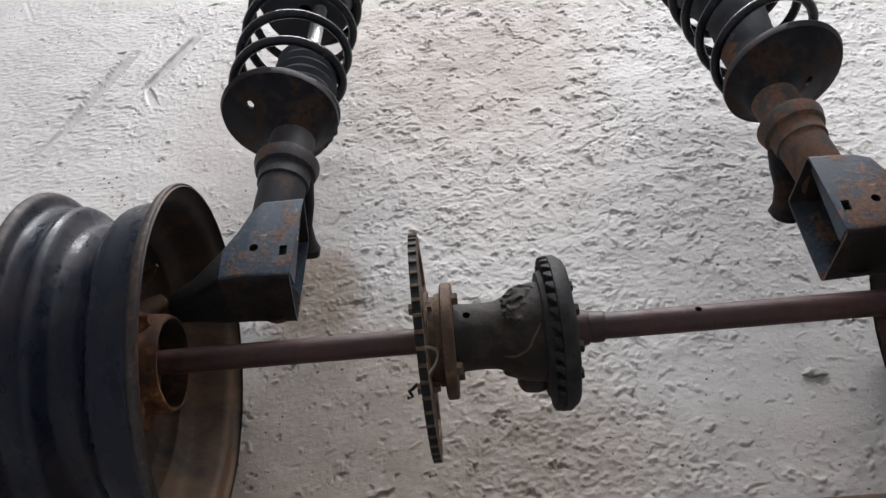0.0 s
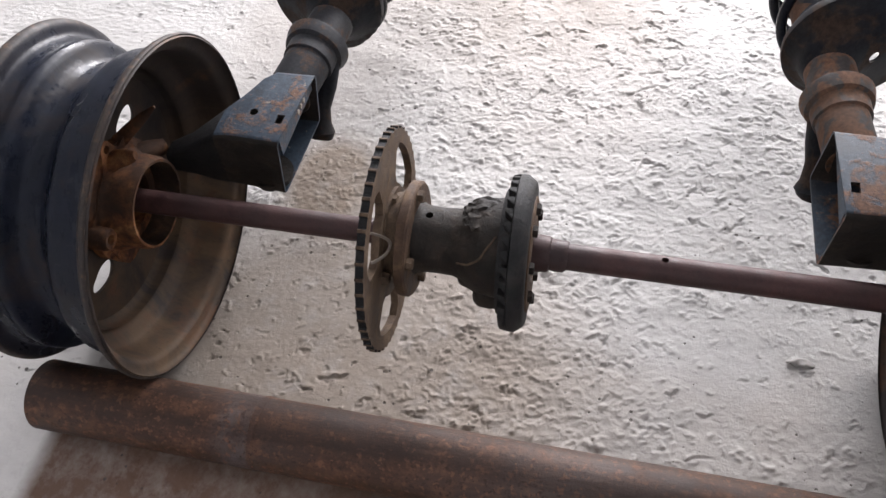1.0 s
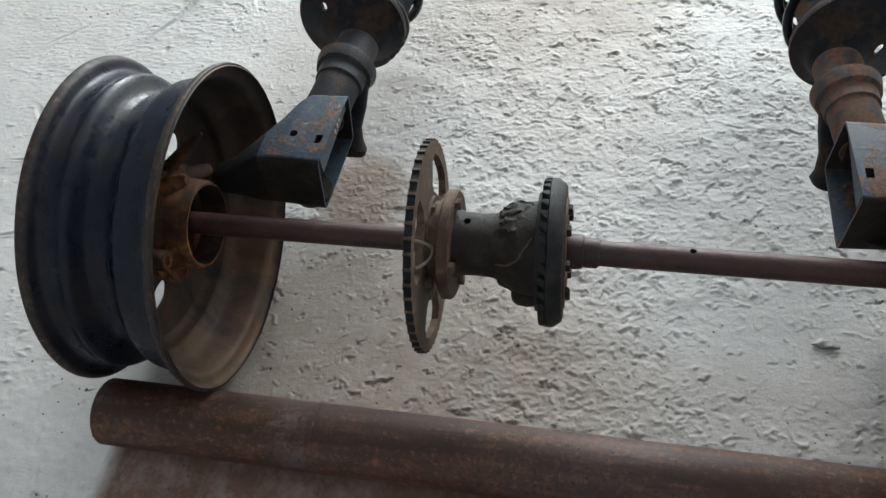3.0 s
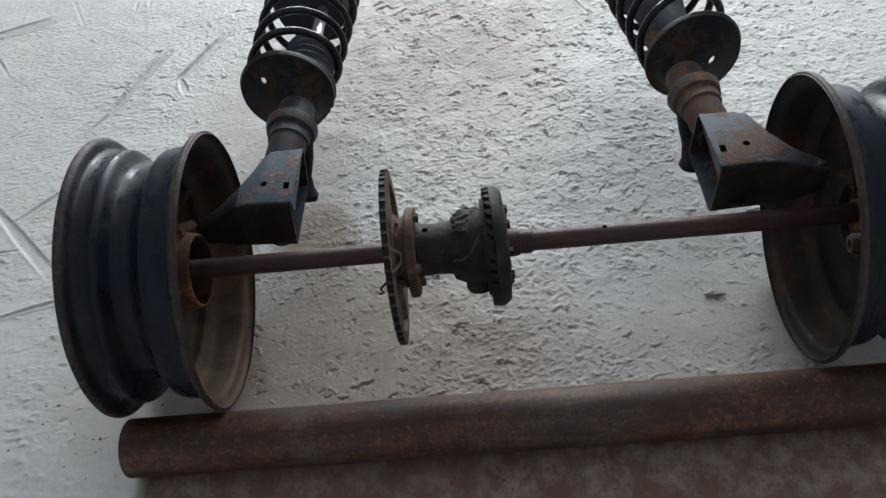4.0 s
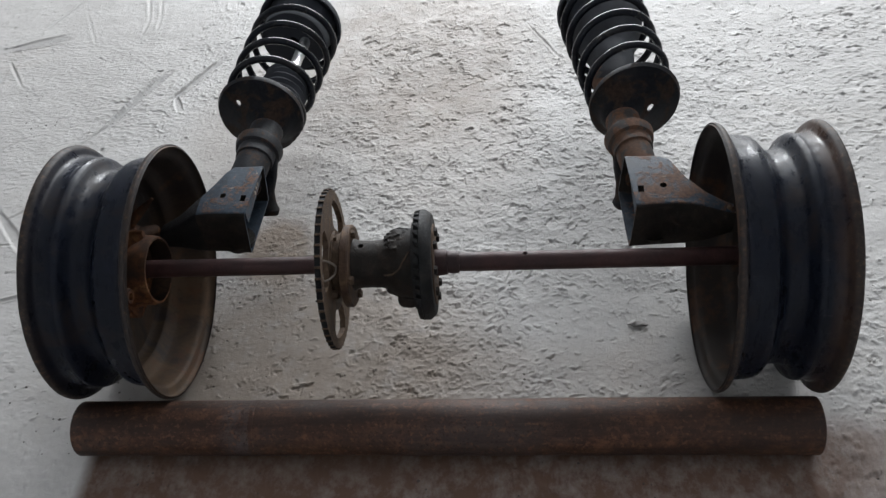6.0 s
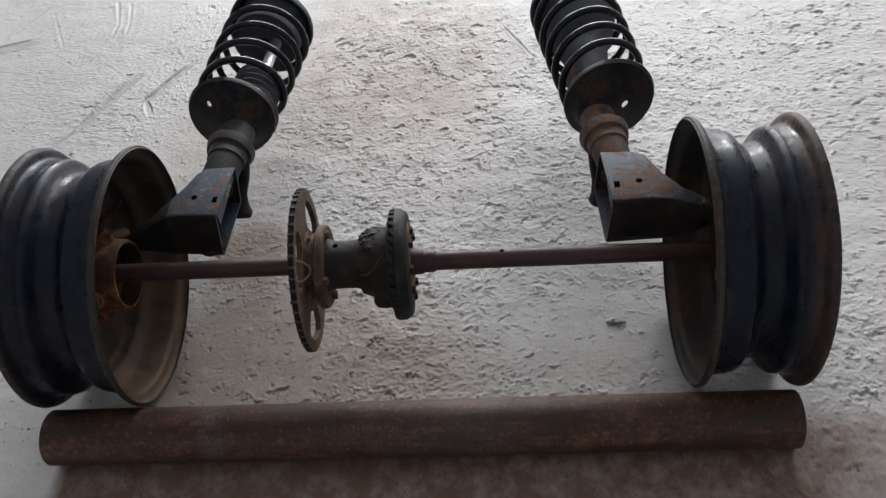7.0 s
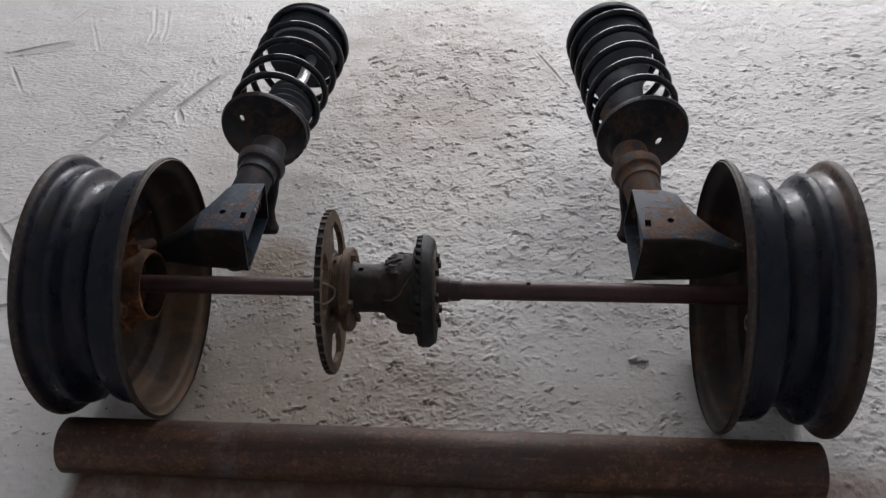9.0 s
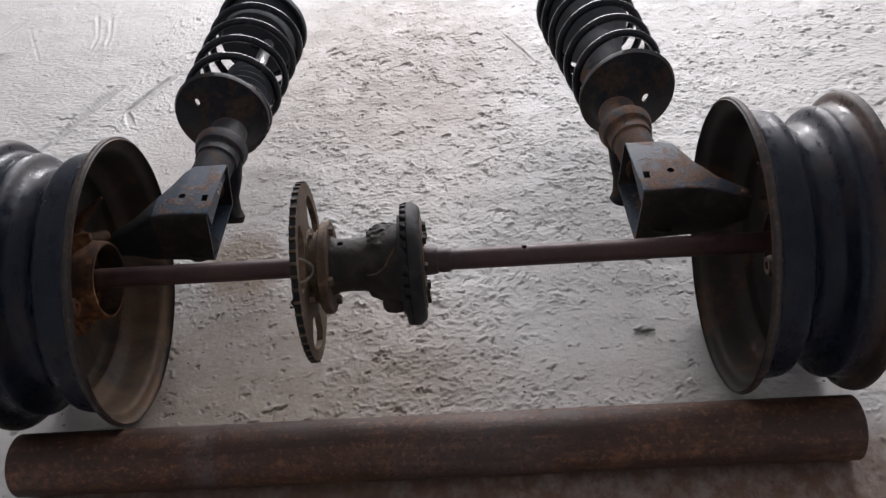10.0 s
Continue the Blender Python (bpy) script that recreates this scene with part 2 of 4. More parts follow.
def box_paint(name, bare):
    """Blue-black paint lifting in flakes, orange rust along folds and in patches."""
    k = Mat(name)
    a, b, c = k.noise(34, 7, 0.68, dist=0.6), k.noise(200, 4, 0.7), k.noise(13, 4, 0.6)
    col = k.mix(k.level(b, 0.35, 0.7, 0, 0.8), (0.015, 0.025, 0.038), (0.040, 0.061, 0.086))
    col = k.mix(k.level(c, 0.36, 0.5, 0.75, 0), col, (0.016, 0.018, 0.021))
    rust = k.ramp(b, (0.3, (0.042, 0.022, 0.015)), (0.7, (0.155, 0.083, 0.052)))
    wear = k.level(k.mix(0.16, k.mix(0.4, a, c), b), bare, bare + 0.06)
    col = k.mix(wear, col, rust)
    col = k.mix(k.level(k.noise(70, 4, 0.7), 0.66, 0.70, 0, 0.6), col, (0.30, 0.25, 0.19))
    return k.done(col, k.mix(wear, (0.6,) * 3, (0.8,) * 3), 0.0, k.bump(b, 0.4, 0.0007, k.bump(wear, 0.4, 0.0006)), 0.3)


def casting_rust():
    """Flaking orange and yellow rust on a rough black casting."""
    k = Mat("orange_rust_casting")
    a, b, c = k.noise(40, 6, 0.7, dist=0.5), k.noise(230, 4, 0.75), k.noise(14, 4)
    col = k.ramp(a, (0.31, (0.014, 0.009, 0.007)), (0.42, (0.075, 0.029, 0.014)), (0.53, (0.175, 0.070, 0.028)), (0.68, (0.31, 0.155, 0.065)))
    col = k.mix(k.level(c, 0.44, 0.58, 0, 0.85), col, (0.024, 0.015, 0.011))
    col = k.mix(k.level(b, 0.57, 0.68, 0, 0.7), col, (0.03, 0.015, 0.01))
    return k.done(col, 0.75, 0.05, k.bump(b, 0.6, 0.001, k.bump(a, 0.6, 0.003)), 0.2)


def pipe_skin():
    """Speckled brown rust over blue-grey mill scale, with a bare band by the seam."""
    k = Mat("brown_rust_pipe")
    a, b, c = k.noise(34, 7, 0.74), k.noise(210, 4, 0.7), k.noise(5, 4, 0.6, k.stretch(0.5, 1, 1))
    col = k.ramp(a, (0.3, (0.032, 0.017, 0.011)), (0.5, (0.064, 0.031, 0.019)), (0.7, (0.150, 0.072, 0.041)))
    col = k.mix(k.level(c, 0.54, 0.7, 0, 0.6), col, (0.070, 0.058, 0.054))
    x = k.t.nodes.new("ShaderNodeSeparateXYZ")
    k.link(k.co, x.inputs[0])
    band = k.mix(1.0, k.level(x.outputs[0], 0.225, 0.245), k.level(x.outputs[0], 0.272, 0.276, 1, 0), "MULTIPLY")
    col = k.mix(k.mix(1.0, band, k.level(a, 0.4, 0.6, 0.0, 0.55), "MULTIPLY"), col, (0.090, 0.093, 0.102))
    col = k.mix(k.level(b, 0.55, 0.63, 0, 0.85), col, (0.032, 0.017, 0.011))
    col = k.mix(k.level(k.noise(140, 3, 0.6), 0.56, 0.64, 0, 0.6), col, (0.175, 0.082, 0.048))
    streak = k.noise(30, 6, 0.7, k.stretch(0.12, 1.0, 1.0))
    col = k.mix(k.level(streak, 0.40, 0.56, 0.75, 0.0), col, (0.026, 0.016, 0.013))
    col = k.mix(k.level(streak, 0.58, 0.70, 0.0, 0.4), col, (0.11, 0.062, 0.041))
    return k.done(col, k.level(a, 0.3, 0.7, 0.5, 0.75), 0.1, k.bump(b, 0.6, 0.0008, k.bump(a, 0.4, 0.002)), 0.3)


CONCRETE = concrete()
RIM = rim_paint("black_rim_paint", (0.028, 0.025, 0.027), -0.050)
RIM_BROWN = rim_paint("browned_rim_paint", (0.080, 0.050, 0.036), -0.042)
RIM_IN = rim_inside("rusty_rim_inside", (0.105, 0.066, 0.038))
RIM_DARK = rim_inside("dark_rim_inside", (0.030, 0.023, 0.018))
BLUE = box_paint("chipped_blue_black_paint", 0.53)
BLUE_RUSTED = box_paint("rust_through_blue_paint", 0.487)
TUBE_DARK = worn_paint("sooty_strut_paint", (0.014, 0.0145, 0.017), (0.085, 0.049, 0.033), 0.13, 0.55, 36)
TUBE = worn_paint("rusted_strut_paint", (0.030, 0.026, 0.025), (0.155, 0.078, 0.045), 0.23, 0.5, 30)
SEAT = worn_paint("sooty_seat_paint", (0.0055, 0.006, 0.008), (0.042, 0.027, 0.020), 0.16, 0.5, 24, 0.1)
SPRING = worn_paint("black_spring_coating", (0.007, 0.0085, 0.012), (0.02, 0.016, 0.014), 0.02, 0.12, 40, 0.2)
KNUCKLE = casting_rust()
FLANGE = caked("brown_rust_plate", (0.032, 0.018, 0.012), (0.072, 0.042, 0.026), (0.135, 0.088, 0.053), 0.35)
SHAFT = rusty("brown_rust_steel", (0.026, 0.012, 0.012), (0.085, 0.039, 0.036), 0.52, 0.15, 60)
PIPE = pipe_skin()
SPROCKET = caked("dusty_rust_steel", (0.036, 0.022, 0.014), (0.085, 0.055, 0.035), (0.155, 0.108, 0.07), 0.3)
GREASE_AND_SHADE = caked("greasy_iron_and_shade", (0.009, 0.0075, 0.0065), (0.020, 0.016, 0.013), (0.044, 0.033, 0.025))
IRON = caked("dark_machined_iron", (0.007, 0.007, 0.0075), (0.017, 0.017, 0.0175), (0.040, 0.036, 0.032))
RUBBER = rusty("black_rubber", (0.018, 0.021, 0.028), (0.034, 0.039, 0.049), 0.75, 0.0, 40)
DARK_CAST = caked("dark_rust_casting", (0.014, 0.010, 0.008), (0.04, 0.024, 0.016), (0.10, 0.055, 0.032))
BURNT_AND_SHADE = caked("burnt_paint_and_shade", (0.004, 0.004, 0.005), (0.009, 0.009, 0.010), (0.022, 0.019, 0.017))
STONE = rusty("grey_stone", (0.30, 0.285, 0.265), (0.44, 0.42, 0.40), 0.8, 0.0, 60)
WIRE = rusty("bent_bare_wire", (0.19, 0.155, 0.125), (0.40, 0.345, 0.285), 0.45, 0.2, 80)
_c = Mat("bright_chrome")
CHROME = _c.done((0.8, 0.8, 0.8), _c.level(_c.noise(60), 0.3, 0.7, 0.3, 0.5), 1.0)
_p = Mat("unseen_wall_plaster")
PLASTER = _p.done(_p.ramp(_p.noise(3), (0.3, (0.60, 0.61, 0.63)), (0.7, (0.69, 0.70, 0.72))), 0.85, 0, _p.bump(_p.noise(40), 0.3, 0.004))


# ---------- mesh helpers ----------
def lathe(profile, seg=48, closed=False, rough=0.0, freq=30.0):
    """Turns (x, r) points round the X axis; rough: uneven casting."""
    bm = bmesh.new()
    rings = []
    for x, r in profile:
        if r < 1e-5:
            rings.append([bm.verts.new((x, 0, 0))])
        else:
            rings.append([bm.verts.new((x, r * math.cos(2 * math.pi * i / seg), r * math.sin(2 * math.pi * i / seg))) for i in range(seg)])
    pairs = list(zip(rings, rings[1:] + rings[:1])) if closed else list(zip(rings, rings[1:]))
    for a, b in pairs:
        for i in range(seg):
            j = (i + 1) % seg
            if len(a) == 1 and len(b) > 1:
                bm.faces.new((a[0], b[i], b[j]))
            elif len(b) == 1 and len(a) > 1:
                bm.faces.new((a[i], a[j], b[0]))
            elif len(a) > 1:
                bm.faces.new((a[i], a[j], b[j], b[i]))
    if rough:
        dent(bm, rough, freq)
    return bm


def dent(bm, amount, freq):
    for v in bm.verts:
        n = noise.noise_vector(v.co * freq) + 0.5 * noise.noise_vector(v.co * freq * 2.7)
        v.co += n * amount
    return bm


def sweep(points, radii, seg=12, flat=1.0):
    """A round bar along points, with a radius at each."""
    bm = bmesh.new()
    pts = [Vector(p) for p in points]
    rings = []
    side = None
    for i, p in enumerate(pts):
        d = (pts[min(i + 1, len(pts) - 1)] - pts[max(i - 1, 0)]).normalized()
        if side is None:
            side = d.orthogonal().normalized()
        side = (side - d * side.dot(d)).normalized()
        up = d.cross(side)
        r = radii[i] if isinstance(radii, (list, tuple)) else radii
        rings.append([bm.verts.new(p + r * (math.cos(a) * side + flat * math.sin(a) * up)) for a in (2 * math.pi * k / seg for k in range(seg))])
    for a, b in zip(rings, rings[1:]):
        for k in range(seg):
            bm.faces.new((a[k], a[(k + 1) % seg], b[(k + 1) % seg], b[k]))
    bm.faces.new(rings[0][::-1])
    bm.faces.new(rings[-1])
    return bm


def prism(outline, x0, x1):
    """A plate with a (y, z) outline, from x0 to x1."""
    bm = bmesh.new()
    a = [bm.verts.new((x0, y, z)) for y, z in outline]
    b = [bm.verts.new((x1, y, z)) for y, z in outline]
    bm.faces.new(a[::-1])
    bm.faces.new(b)
    n = len(a)
    for i in range(n):
        bm.faces.new((a[i], a[(i + 1) % n], b[(i + 1) % n], b[i]))
    return bm


def rod(a, b, r, seg=24):
    """A plain round cutter or pin from a to b."""
    return sweep([a, b], r, seg)


def moved(bm, m):
    bm.transform(m)
    return bm


def lump(center, size, freq, amount):
    bm = bmesh.new()
    bmesh.ops.create_icosphere(bm, subdivisions=4, radius=1)
    for v in bm.verts:
        v.co = Vector((v.co.x * size[0], v.co.y * size[1], v.co.z * size[2]))
        v.co += noise.noise_vector((v.co + Vector(center)) * freq) * amount
        v.co += Vector(center)
    return bm


def part(name, bm, material, parent, label="", cuts=(), sharp=38, bevel=0.0):
    """Links bm as one mesh under parent; cuts: solids to take away from it."""
    bmesh.ops.recalc_face_normals(bm, faces=bm.faces)
    if bevel:
        es = [e for e in bm.edges if len(e.link_faces) == 2 and e.calc_face_angle() > 0.7]
        bmesh.ops.bevel(bm, geom=es, offset=bevel, segments=2, affect="EDGES", clamp_overlap=True)
    me = bpy.data.meshes.new(name)
    bm.to_mesh(me)
    bm.free()
    ob = new(name, me)
    if cuts:
        tmp = []
        for c in cuts:
            bmesh.ops.recalc_face_normals(c, faces=c.faces)
            cm = bpy.data.meshes.new("cutter")
            c.to_mesh(cm)
            c.free()
            co = new("cutter", cm)
            tmp.append(co)
            md = ob.modifiers.new("cut", "BOOLEAN")
            md.operation, md.object, md.solver = "DIFFERENCE", co, "EXACT"
        dg = bpy.context.evaluated_depsgraph_get()
        done = bpy.data.meshes.new_from_object(ob.evaluated_get(dg))
        ob.modifiers.clear()
        ob.data = done
        bpy.data.meshes.remove(me)
        me = done
        me.name = name
        for co in tmp:
            cm = co.data
            bpy.data.objects.remove(co)
            bpy.data.meshes.remove(cm)
    me.materials.clear()
    me.materials.append(material)
    me.polygons.foreach_set("use_smooth", [True] * len(me.polygons))
    me.set_sharp_from_angle(angle=radians(sharp))
    ob.parent = parent
    if label:
        ob["label"] = label
    return ob


def thing(name, m, label, category, group=""):
    e = new(name)
    e.empty_display_size = 0.05
    e.matrix_world = m
    return tagged(e, label, category, group)


# ---------- floor ----------
def field(rng, nx, ny, lx, ly, step, slope=0.0):
    """Even random relief of wavelengths about lx by ly metres, mean 0, spread 1."""
    fx, fy = np.fft.fftfreq(nx, step)[None, :], np.fft.fftfreq(ny, step)[:, None]
    k = np.hypot(fx * lx, fy * ly)
    amp = np.exp(-((k - 1) / 0.55) ** 2) if not slope else 1 / (1 + k) ** slope
    z = np.fft.ifft2(np.fft.fft2(rng.standard_normal((ny, nx))) * amp).real
    return (z - z.mean()) / z.std()


def blob(X, Y, x, y, rx, ry):
    return np.exp(-(((X - x) / rx) ** 2 + ((Y - y) / ry) ** 2))


def floor_sheet():
    rng = np.random.default_rng(7)
    step = 0.0018
    xs, ys = np.arange(-1.35, 1.25, step), np.arange(-0.45, 1.40, step)
    nx, ny = len(xs), len(ys)
    X, Y = np.meshgrid(xs, ys)

    def rise(v, w):
        v = np.clip(v / w + 0.5, 0, 1)
        return v * v * (3 - 2 * v)

    wide = field(rng, nx, ny, 0.5, 0.5, step)
    rough = np.clip(0.55 + 0.2 * wide + 0.5 * blob(X, Y, 0.1, 0.45, 0.5, 0.5) + 0.4 * blob(X, Y, 0.75, 0.7, 0.5, 0.5)
                    - 0.6 * blob(X, Y, -0.85, 0.7, 0.45, 0.75) - 0.6 * blob(X, Y, 0.3, -0.03, 0.13, 0.09) - 0.2 * blob(X, Y, 0.38, 0.02, 0.22, 0.16) + 0.55 * blob(X, Y, 0.07, -0.03, 0.13, 0.16) - 0.5 * blob(X, Y, -0.3, -0.05, 0.26, 0.28), 0.04, 1.0)
    grain = field(rng, nx, ny, 0.03, 0.022, step, 2.0)
    h = 0.0009 * wide + 0.0003 * field(rng, nx, ny, 0.16, 0.1, step) + (0.35 + 0.65 * rough) * 0.0002 * grain + blob(X, Y, -0.8, 0.75, 0.35, 0.5) * (0.00026 * field(rng, nx, ny, 0.013, 0.011, step) + 0.00032 * field(rng, nx, ny, 0.024, 0.018, step, 1.6))
    # lumps left by the float, drawn out sideways, and the finer crumbs between them
    lumps = field(rng, nx, ny, 0.07, 0.05, step, 2.2)
    for lev in (-0.9, 0.1, 1.1):
        h += rough * 0.00035 * rise(lumps - lev, 0.08)
    h += rough * 0.00012 * field(rng, nx, ny, 0.016, 0.010, step)
    # thin broken skins of mortar, one over the other
    n1, n3 = (field(rng, nx, ny, lx, ly, step, sl) for lx, ly, sl in ((0.14, 0.07, 2.7), (0.3, 0.2, 2.5)))
    for lev in (-0.6, 0.5, 1.3):
        h += rough * 0.0004 * rise(n1 - lev, 0.08)
    h += rough * 0.0006 * rise(n3 - 0.3, 0.05)
    bend_x, bend_y = (0.0045 * field(rng, nx, ny, 0.045, 0.045, step, 2.5) + 0.0011 * field(rng, nx, ny, 0.010, 0.010, step) for _ in range(2))

    def scatter(count, reach, keep, shape):
        """Adds many small marks: shape(u, v, size) over a window round each random place."""
        n = int(reach / step) + 2
        for _ in range(count):
            ci, cj = int(rng.integers(n, nx - n)), int(rng.integers(n, ny - n))
            if rng.random() > keep[cj, ci]:
                continue
            win = (slice(cj - n, cj + n + 1), slice(ci - n, ci + n + 1))
            u, v = X[win] - X[cj, ci] + bend_x[win] - bend_x[cj, ci], Y[win] - Y[cj, ci] + bend_y[win] - bend_y[cj, ci]
            h[win] += shape(u, v)

    def flake(lo, hi, depth):
        """A lost flake: sheer on the far side, running out gently on the near side."""
        def shape(u, v):
            w, ln, t = rng.uniform(lo, hi), rng.uniform(lo, hi) * 0.6, rng.normal(0, 0.5)
            d = depth * rng.uniform(0.5, 1.2)
            c, sn = math.cos(t), math.sin(t)
            a, b = u * c + v * sn, -u * sn + v * c
            reach = ln * np.clip(1 - (a / w) ** 2, 0, 1)
            f = np.where(reach > 0, (1 - np.clip((reach - b) / (2 * reach + 1e-6), 0, 1)) ** 2.5 * rise(reach - b, 0.0020), 0)
            lip = np.where(np.abs(a) < w, np.exp(-((b - reach - 0.0022) / 0.0026) ** 2), 0) * np.clip(1 - (a / w) ** 2, 0, 1)
            return d * (0.3 * lip - f)
        return shape

    def dot(lo, hi, height):
        def shape(u, v):
            r = rng.uniform(lo, hi)
            q = np.clip(1 - (u * u + v * v * 1.4) / (r * r), 0, 1)
            return height * rng.uniform(0.5, 1.3) * np.sqrt(q)
        return shape

    group = rise(field(rng, nx, ny, 0.10, 0.08, step, 2.2) - 0.2, 1.6)
    scatter(3400, 0.030, (0.5 + 0.5 * group) * rough, flake(0.005, 0.013, 0.0028))
    scatter(700, 0.040, (0.2 + 0.8 * group) * rough, flake(0.009, 0.020, 0.0042))
    scatter(3000, 0.016, (0.3 + 0.7 * group) * (0.1 + 0.9 * rough), flake(0.003, 0.008, 0.0024))
    scatter(1800, 0.008, (0.1 + 0.9 * group) * (0.3 + 0.7 * rough), flake(0.0025, 0.006, 0.0020))
    scatter(40000, 0.007, (0.35 + 0.65 * group) * rough, dot(0.0020, 0.0044, 0.0013))
    scatter(1500, 0.010, rough, dot(0.003, 0.006, 0.0012))
    scatter(9000, 0.006, np.clip(0.15 + 0.85 * blob(X, Y, 0.25, 0.05, 0.4, 0.25) + 0.5 * blob(X, Y, -0.8, 0.6, 0.5, 0.6), 0, 1), dot(0.0018, 0.0036, 0.0010))
    near = np.clip(0.015 + 0.5 * blob(X, Y, -0.25, 0.0, 0.28, 0.22), 0, 1) * (0.3 + 0.7 * group)
    scatter(18000, 0.006, near, dot(0.0018, 0.0034, -0.0020))
    # trowel strokes on the smoother side: flat scraped furrows with a thin burr on each side
    strokes = ((-0.692, 0.692, 67.5, 0.21, 0.011, 0.0036), (-0.754, 0.566, 56, 0.09, 0.004, 0.0018), (-0.568, 0.762, 62, 0.16, 0.009, 0.0034), (-0.592, 0.673, -65, 0.05, 0.007, 0.0014),
               (-0.783, 1.087, 106, 0.12, 0.004, 0.0020), (-0.769, 0.997, 92, 0.07, 0.004, 0.0018), (-0.752, 1.093, 104, 0.09, 0.004, 0.0020), (-0.738, 1.016, 96, 0.07, 0.004, 0.0018),
               (-1.018, 1.078, 65.6, 0.12, 0.006, 0.0022), (-1.042, 0.948, 19, 0.14, 0.016, 0.0022), (-0.936, 0.545, 43, 0.09, 0.004, 0.0016), (-1.047, 0.820, -56, 0.13, 0.003, 0.0016),
               (-0.923, 1.022, -64, 0.17, 0.003, 0.0016), (-0.824, 0.262, -47.6, 0.23, 0.010, 0.0020), (-0.80, 0.345, 43, 0.13, 0.005, 0.0018), (-0.85, 0.226, 5, 0.06, 0.003, 0.0016),
               (-0.766, 0.085, 16, 0.13, 0.004, 0.0020), (0.247, 0.874, -64, 0.15, 0.003, 0.0016), (0.60, -0.30, -50, 0.12, 0.004, 0.0018))
    for x, y, ang, ln, wd, dp in strokes:
        ca, sa = math.cos(radians(ang)), math.sin(radians(ang))
        u, w = (X - x) * ca + (Y - y) * sa, -(X - x) * sa + (Y - y) * ca + 0.07 * bend_x
        ends = 1 / (1 + np.exp((np.abs(u) - ln / 2) * 110))
        wide_now = wd * np.clip(1.15 - 0.5 * np.abs(u) / ln + 0.6 * u / ln, 0.4, 1.5)
        burr = np.exp(-((np.abs(w) - wide_now - 0.001) / 0.0022) ** 2)
        inside = rise(wide_now - np.abs(w), 0.003)
        h = h * (1 - 0.75 * ends * inside) + dp * ends * (0.8 * burr - 0.9 * inside)
    # short cracks
    for x0, y0, x1, y1, dp in ((0.167, 0.491, 0.212, 0.527, 0.0032), (0.136, 0.435, 0.180, 0.464, 0.0018), (0.267, 0.388, 0.296, 0.389, 0.0022), (0.296, 0.389, 0.297, 0.372, 0.0022), (0.056, 0.761, 0.118, 0.722, 0.0028), (0.45, 0.62, 0.49, 0.66, 0.0022)):
        ln = math.hypot(x1 - x0, y1 - y0)
        ca, sa = (x1 - x0) / ln, (y1 - y0) / ln
        u, w = (X - x0) * ca + (Y - y0) * sa, -(X - x0) * sa + (Y - y0) * ca + 0.8 * bend_y
        h -= dp * np.exp(-(w / 0.0022) ** 2) / (1 + np.exp((np.abs(u - ln / 2) - ln / 2) * 300))
    edge = np.clip(np.minimum.reduce([X - xs[0], xs[-1] - X, Y - ys[0], ys[-1] - Y]) / 0.2, 0, 1)
    h = (h - 0.001) * edge
    # every second line is enough away from the middle
    ix = np.array([i for i in range(nx) if i % 2 == 0 or -0.62 < xs[i] < 0.85])
    iy = np.array([j for j in range(ny) if j % 2 == 0 or -0.18 < ys[j] < 0.95])
    h = h[np.ix_(iy, ix)]
    ox = np.concatenate([[-5.0, -3.5, -2.4, -1.8], xs[ix], [2.0, 2.6, 3.6, 5.0]])
    oy = np.concatenate([[-4.0, -2.6, -1.6, -1.0], ys[iy], [2.0, 2.6, 3.4, 12.0]])
    H = np.zeros((len(oy), len(ox)))
    H[4:-4, 4:-4] = h
    GX, GY = np.meshgrid(ox, oy)
    co = np.stack([GX, GY, H], -1).reshape(-1, 3)
    w, n = len(ox), len(oy)
    i = (np.arange(n - 1)[:, None] * w + np.arange(w - 1)[None, :]).reshape(-1)
    quads = np.stack([i, i + 1, i + w + 1, i + w], -1)
    me = bpy.data.meshes.new("floor")
    me.vertices.add(len(co))
    me.vertices.foreach_set("co", co.ravel())
    me.loops.add(quads.size)
    me.loops.foreach_set("vertex_index", quads.ravel())
    me.polygons.add(len(quads))
    me.polygons.foreach_set("loop_start", np.arange(len(quads)) * 4)
    me.update(calc_edges=True)
    me.polygons.foreach_set("use_smooth", np.ones(len(quads), bool))
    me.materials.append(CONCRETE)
    return tagged(new("floor", me), "rough trowelled grey concrete floor with chips and pits", "floor", kind="structure")


floor_sheet()


def slab(name, x0, x1, y0, y1, z0, z1, label):
    bm = bmesh.new()
    bmesh.ops.create_cube(bm, size=1)
    for v in bm.verts:
        v.co = ((x0 + x1) / 2 + v.co.x * (x1 - x0), (y0 + y1) / 2 + v.co.y * (y1 - y0), (z0 + z1) / 2 + v.co.z * (z1 - z0))
    ob = part(name, bm, PLASTER, None)
    return tagged(ob, label, name.split("_")[0], kind="structure")


# unseen walls and ceiling, added to close the room and bounce fill
slab("wall_west", -4.4, -4.2, -3.4, 3.4, -0.05, 3.4, "unseen plain plastered wall closing the room")
slab("wall_east", 4.2, 4.4, -3.4, 3.4, -0.05, 3.4, "unseen plain plastered wall closing the room")
slab("wall_south", -4.4, 4.4, -3.6, -3.4, -0.05, 3.4, "unseen plain plastered wall closing the room")
slab("wall_north_a", -4.4, -1.22, 3.4, 3.6, -0.05, 3.4, "unseen plastered wall beside the doorway opening")
slab("wall_north_b", 2.02, 4.4, 3.4, 3.6, -0.05, 3.4, "unseen plastered wall beside the doorway opening")
slab("wall_north_c", -1.22, 2.02, 3.4, 3.6, 2.05, 3.4, "unseen plastered lintel over the doorway opening")
